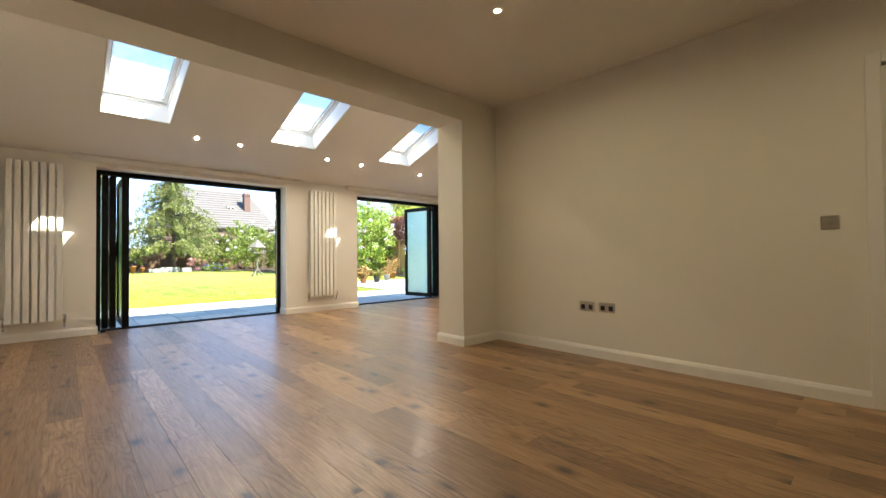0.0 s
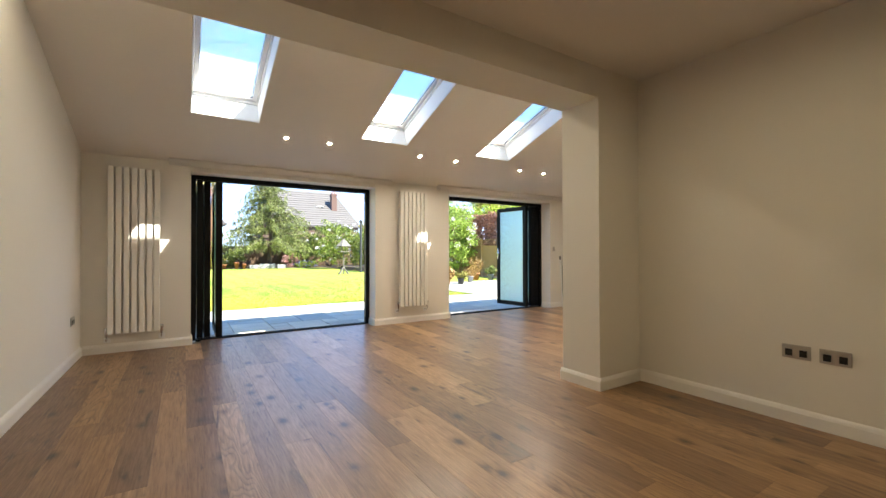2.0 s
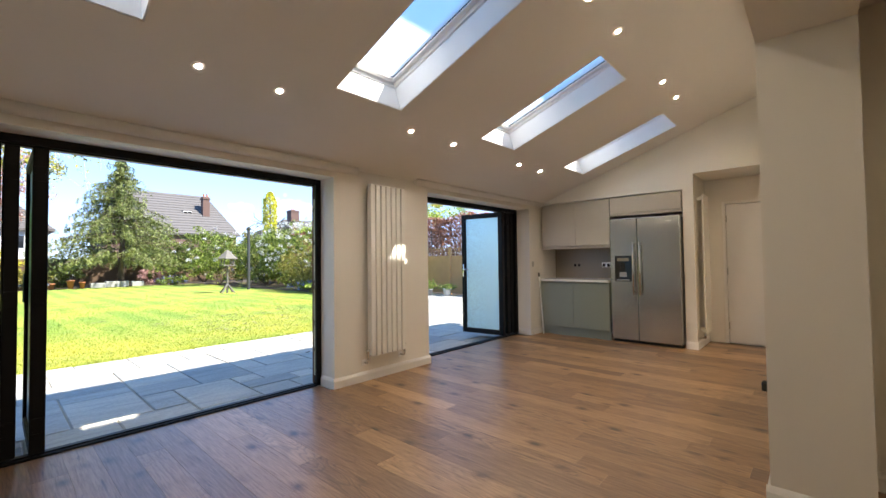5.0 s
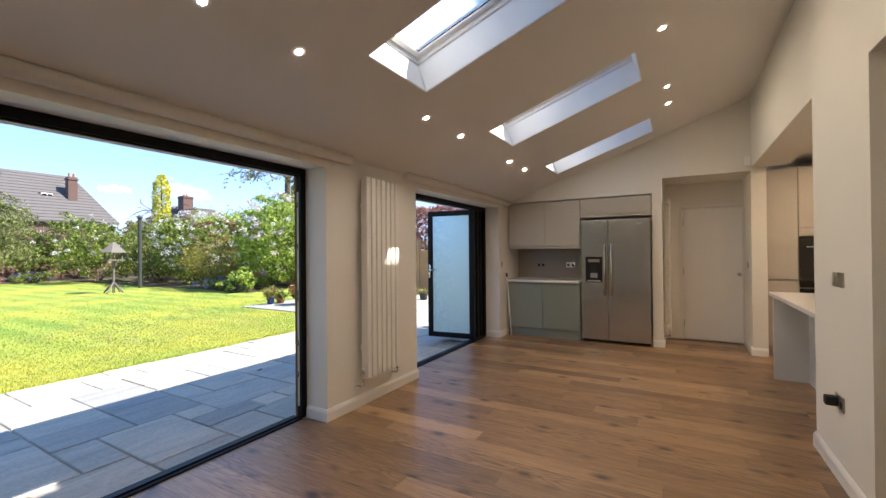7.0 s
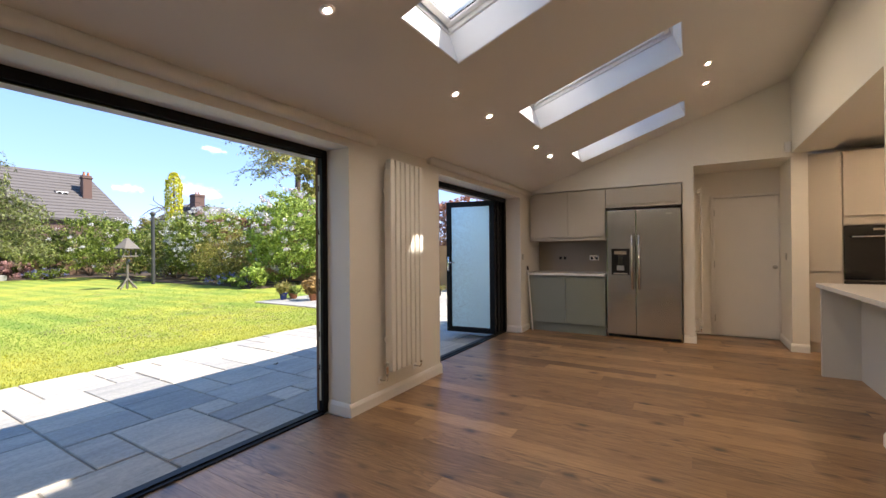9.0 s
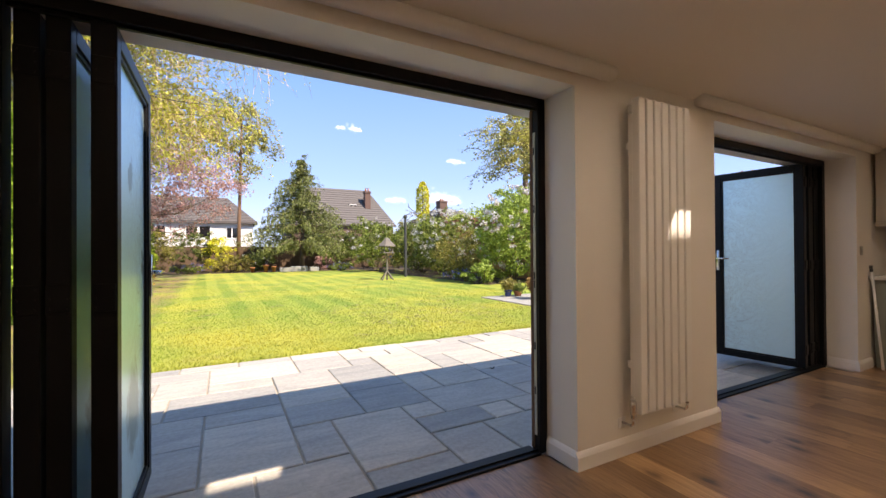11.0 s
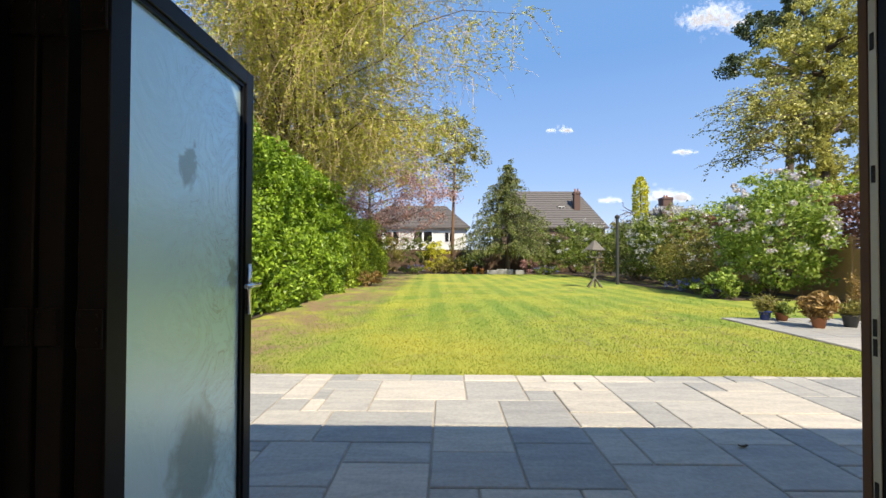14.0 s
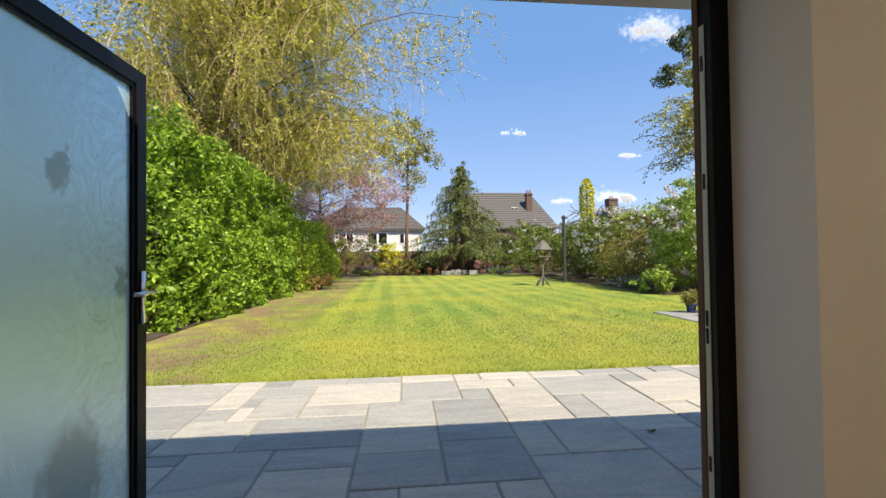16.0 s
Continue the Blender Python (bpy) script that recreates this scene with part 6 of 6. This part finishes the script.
pot_plant(8.50, 15.0, 0.17, 0.28, BLUEPOT, OLIVE, "blue glazed pot with a wispy green plant", 0.40)
pot_plant(8.80, 14.95, 0.19, 0.24, TERRA, SHRUB, "wide terracotta pot with a low green plant", 0.22)
pot_plant(8.78, 14.1, 0.19, 0.30, TERRA, DRY, "terracotta pot with dry straw-coloured grass", 0.52, 1300, 0.12, 60)
pot_plant(9.45, 14.2, 0.2, 0.34, DARKPOT, OLIVE, "dark pot with a grey-green plant", 0.3)
pot_plant(10.4, 14.9, 0.2, 0.36, GREYPOT, DRY, "grey pot with dry stems", 0.4)
pot_plant(11.4, 15.9, 0.26, 0.42, TERRA, DRY, "terracotta tub with tall straw-coloured stems", 0.9, 900)
pot_plant(11.9, 15.5, 0.22, 0.36, GREYPOT, DARKSHRUB, "grey pot with a dark green plant", 0.45)
pot_plant(12.2, 14.9, 0.27, 0.36, GREYPOT, SHRUB, "wide stone-coloured bowl with a green plant", 0.5)
pot_plant(12.5, 14.2, 0.26, 0.42, QUARTZ, SHRUB, "white round pot with a small plant", 0.15)
pot_plant(11.3, 11.6, 0.22, 0.34, DARKPOT, OLIVE, "black bucket-shaped pot by the fence", 0.10, 200)

# ---------------------------------------------------------------- grass blades near the terrace
n_bl = 120000
gx, gy = rng.uniform(-2.4, 9.8, n_bl), EDGE_Y + rng.exponential(3.2, n_bl)
keep_ = ~((gx > 7.75) & (gy < 15.3)) & (gy < 30) & (gx > -1.0 + 0.5 * rng.normal(size=n_bl))
gx, gy = gx[keep_], gy[keep_]
n_bl = len(gx)
hh = rng.uniform(0.012, 0.034, n_bl) * (1 + 0.5 * (gy < 11.2))
aa = rng.uniform(0, math.tau, n_bl)
ww = rng.uniform(0.0025, 0.005, n_bl) * (1 + (gy - 11) * 0.12)
root = np.stack([gx, gy, np.full(n_bl, GZ - 0.004)], axis=1)
side = np.stack([np.cos(aa), np.sin(aa), np.zeros(n_bl)], axis=1) * ww[:, None]
tipv = root + np.stack([rng.normal(size=n_bl) * 0.013, rng.normal(size=n_bl) * 0.013, hh], axis=1)
tagged(raw_mesh("grass", np.stack([root - side, root + side, tipv], axis=1), (n_bl, 3), BLADE), "short mown grass blades", "grass", kind="stuff")

# dry thatch and worm casts lying on the lawn, a dead leaf on the flags
tc = np.stack([rng.uniform(3.2, 7.9, 150), rng.uniform(11.6, 15.4, 150)], axis=1)
tk = rng.integers(0, 150, 5200)
tp_ = np.stack([tc[tk, 0] + rng.normal(size=5200) * 0.11, tc[tk, 1] + rng.normal(size=5200) * 0.06, GZ + 0.018 + np.abs(rng.normal(size=5200)) * 0.014], axis=1)
th_ = leaf_cloud("thatch", tp_[:1700], 0.034, DEADGRASS, None, 0.32)
tagged(th_, "dry grey-brown thatch scattered on the lawn", "dry grass", kind="stuff")
dl = thing("dead_leaf", (4.02, 9.36, PZ), "curled brown dead leaf on the flags", "leaf")
bm = bmesh.new()
lv_ = [[bm.verts.new((4.02 + 0.018 * (i - 2) * (1 - 0.2 * abs(j - 1)), 9.36 + 0.016 * (j - 1) * (1 - 0.22 * abs(i - 2)), PZ + 0.004 + 0.005 * abs(i - 2) ** 1.3 + 0.006 * abs(j - 1))) for j in range(3)] for i in range(5)]
for i in range(4):
    for j in range(2):
        bm.faces.new((lv_[i][j], lv_[i + 1][j], lv_[i + 1][j + 1], lv_[i][j + 1]))
part("blade", bm, SOIL, dl)

# ---------------------------------------------------------------- terrace flags
MOD = 0.14                                    # half the stones' module
EDGE = EDGE_Y
terr = structure("pavement", boxes((-8.0, 7.78, OUT, EDGE, -0.4, PZ - 0.012), (7.78, 13.0, OUT, 15.25, -0.4, PZ - 0.012)), MORTAR, "sandstone terrace bed with sandy joints", "pavement")
X0, Y0 = 0.235, 7.735                         # a corner of the module
taken, flags = set(), []
FIXED = [(8, 18, 6, 4), (14, 18, 4, 4), (22, 20, 2, 2), (18, 18, 2, 2), (18, 20, 4, 2), (12, 14, 4, 4), (16, 12, 4, 6), (8, 16, 4, 2), (6, 12, 6, 4), (2, 12, 4, 4), (5, 16, 3, 4),
         (12, 11, 4, 3), (12, 8, 4, 3), (8, 10, 4, 2), (4, 8, 4, 4), (16, 8, 4, 4), (20, 16, 4, 4), (20, 14, 4, 2), (20, 10, 2, 4), (22, 10, 4, 4), (24, 14, 2, 4)]
FIXED += [(26, 14, 4, 4), (24, 18, 6, 4), (26, 12, 4, 2), (26, 8, 4, 4), (20, 6, 6, 4), (30, 14, 2, 2), (30, 16, 6, 4), (32, 12, 4, 4), (30, 10, 2, 4), (8, 4, 4, 6), (12, 4, 2, 4),
          (14, 2, 4, 6), (18, 6, 2, 2), (18, 4, 4, 2), (22, 4, 2, 2), (18, 0, 3, 4), (21, 0, 4, 4), (14, 0, 4, 2), (10, 0, 4, 4), (6, 0, 4, 4), (4, 4, 4, 4), (24, 4, 2, 2), (26, 4, 4, 4)]


def free(i, j, w, h):
    return all((a, b2) not in taken for a in range(i, i + w) for b2 in range(j, j + h))


def claim(i, j, w, h):
    taken.update((a, b2) for a in range(i, i + w) for b2 in range(j, j + h))
    flags.append((i, j, w, h))


def inside(i, j):
    return -1 <= j < (24 if i < 54 else 54) and -28 <= i < 90


for f_ in FIXED:
    if free(*f_):
        claim(*f_)
pick = random.Random(5)
for j in range(-1, 54):
    for i in range(-28, 90):
        if not inside(i, j) or (i, j) in taken:
            continue
        opts = [(4, 4), (6, 4), (4, 2), (4, 6), (6, 6), (2, 4), (8, 4), (2, 2)]
        pick.shuffle(opts)
        for w, h in opts + [(3, 2), (2, 3), (2, 1), (1, 2), (1, 1)]:
            if free(i, j, w, h) and all(inside(a, b2) for a in range(i, i + w) for b2 in range(j, j + h)):
                claim(i, j, w, h)
                break
flag_meshes = {}
flags.sort(key=lambda f_: f_[1] * 100 + abs(f_[0]))
rest = bmesh.new()
for i, j, w, h in flags[290:]:
    if Y0 + j * MOD > EDGE - 0.03 and i < 54 and j < 24:
        continue
    bx(rest, X0 + i * MOD + 0.006, X0 + (i + w) * MOD - 0.006, Y0 + j * MOD + 0.006, (min(Y0 + (j + h) * MOD, EDGE) if i < 54 else Y0 + (j + h) * MOD) - 0.006, PZ - 0.03, PZ)
tagged(part("flagstone_rest", rest, FLAG, terr), kind="stuff")
for i, j, w, h in flags[:290]:
    if i < 54 and Y0 + (j + h) * MOD > EDGE:             # trimmed along the lawn
        h = round((EDGE - Y0) / MOD - j, 3)
        if h < 0.3:
            continue
    if (w, h) not in flag_meshes:
        W_, H_ = w * MOD - 0.012, h * MOD - 0.012
        bm = bmesh.new()
        lo = [bm.verts.new((sx * W_ / 2, sy * H_ / 2, -0.03)) for sx, sy in ((-1, -1), (1, -1), (1, 1), (-1, 1))]
        hi = [bm.verts.new((sx * (W_ / 2 - 0.001), sy * (H_ / 2 - 0.001), -0.006)) for sx, sy in ((-1, -1), (1, -1), (1, 1), (-1, 1))]
        tp = [bm.verts.new((sx * (W_ / 2 - 0.008), sy * (H_ / 2 - 0.007), 0)) for sx, sy in ((-1, -1), (1, -1), (1, 1), (-1, 1))]
        for a, b2 in ((lo, hi), (hi, tp)):
            for k in range(4):
                bm.faces.new((a[k], a[(k + 1) % 4], b2[(k + 1) % 4], b2[k]))
        bm.faces.new(tp)
        me = bpy.data.meshes.new("flag")
        bm.to_mesh(me)
        bm.free()
        me.materials.append(FLAG)
        flag_meshes[(w, h)] = me
    o = new("flagstone", flag_meshes[(w, h)])
    o.matrix_basis = Matrix.Translation((X0 + (i + w / 2) * MOD, Y0 + (j + h / 2) * MOD, PZ + pick.uniform(-0.003, 0.003)))
    o.parent = terr

# ---------------------------------------------------------------- oak floor
base_floor = structure("floor", boxes((WEST, 8.02, OLD_S, NORTH, -0.2, -0.016), (D1[0], D1[1], NORTH, FY0 - 0.011, -0.2, -0.016), (D2[0], D2[1], NORTH, FY0 - 0.011, -0.2, -0.016)),
                       SCREED, "oak board floor over screed", "floor")
PLANK = 0.158
plank_meshes = {}
pk = random.Random(11)
row = 0
x = WEST
while x < 8.0:
    y_start = OLD_S if x < OLD_E + 0.1 else 2.0
    mid_x = x + PLANK / 2
    in_door = D1[0] < mid_x - PLANK / 2 and mid_x + PLANK / 2 < D1[1] or D2[0] < mid_x - PLANK / 2 and mid_x + PLANK / 2 < D2[1]
    y_end = 7.55 if in_door else 7.35
    y = y_start - pk.choice((0.0, 0.3, 0.6, 0.9, 1.2, 1.5))
    while y < y_end - 0.01:
        L = min(pk.choice((1.25, 1.5, 1.75, 1.9, 1.9)), y_end - y)
        if y_end - y - L < 0.25:
            L = y_end - y
        lo_y = max(y, y_start)
        Lc = round(y + L - lo_y, 3)
        y += L
        if Lc < 0.04:
            continue
        if Lc not in plank_meshes:
            bm = bmesh.new()
            hw, hl, e = PLANK / 2 - 0.0002, Lc / 2 - 0.0002, 0.0008
            lo = [bm.verts.new((sx * hw, sy * hl, -0.015)) for sx, sy in ((-1, -1), (1, -1), (1, 1), (-1, 1))]
            hi = [bm.verts.new((sx * hw, sy * hl, -e)) for sx, sy in ((-1, -1), (1, -1), (1, 1), (-1, 1))]
            tp = [bm.verts.new((sx * (hw - e), sy * (hl - e), 0)) for sx, sy in ((-1, -1), (1, -1), (1, 1), (-1, 1))]
            for a, b2 in ((lo, hi), (hi, tp)):
                for k in range(4):
                    bm.faces.new((a[k], a[(k + 1) % 4], b2[(k + 1) % 4], b2[k]))
            bm.faces.new(tp)
            me = bpy.data.meshes.new("plank")
            bm.to_mesh(me)
            bm.free()
            me.materials.append(OAK)
            plank_meshes[Lc] = me
        o = new("plank", plank_meshes[Lc])
        o.matrix_basis = Matrix.Translation((mid_x, lo_y + Lc / 2, 0))
        o.parent = base_floor
    x += PLANK
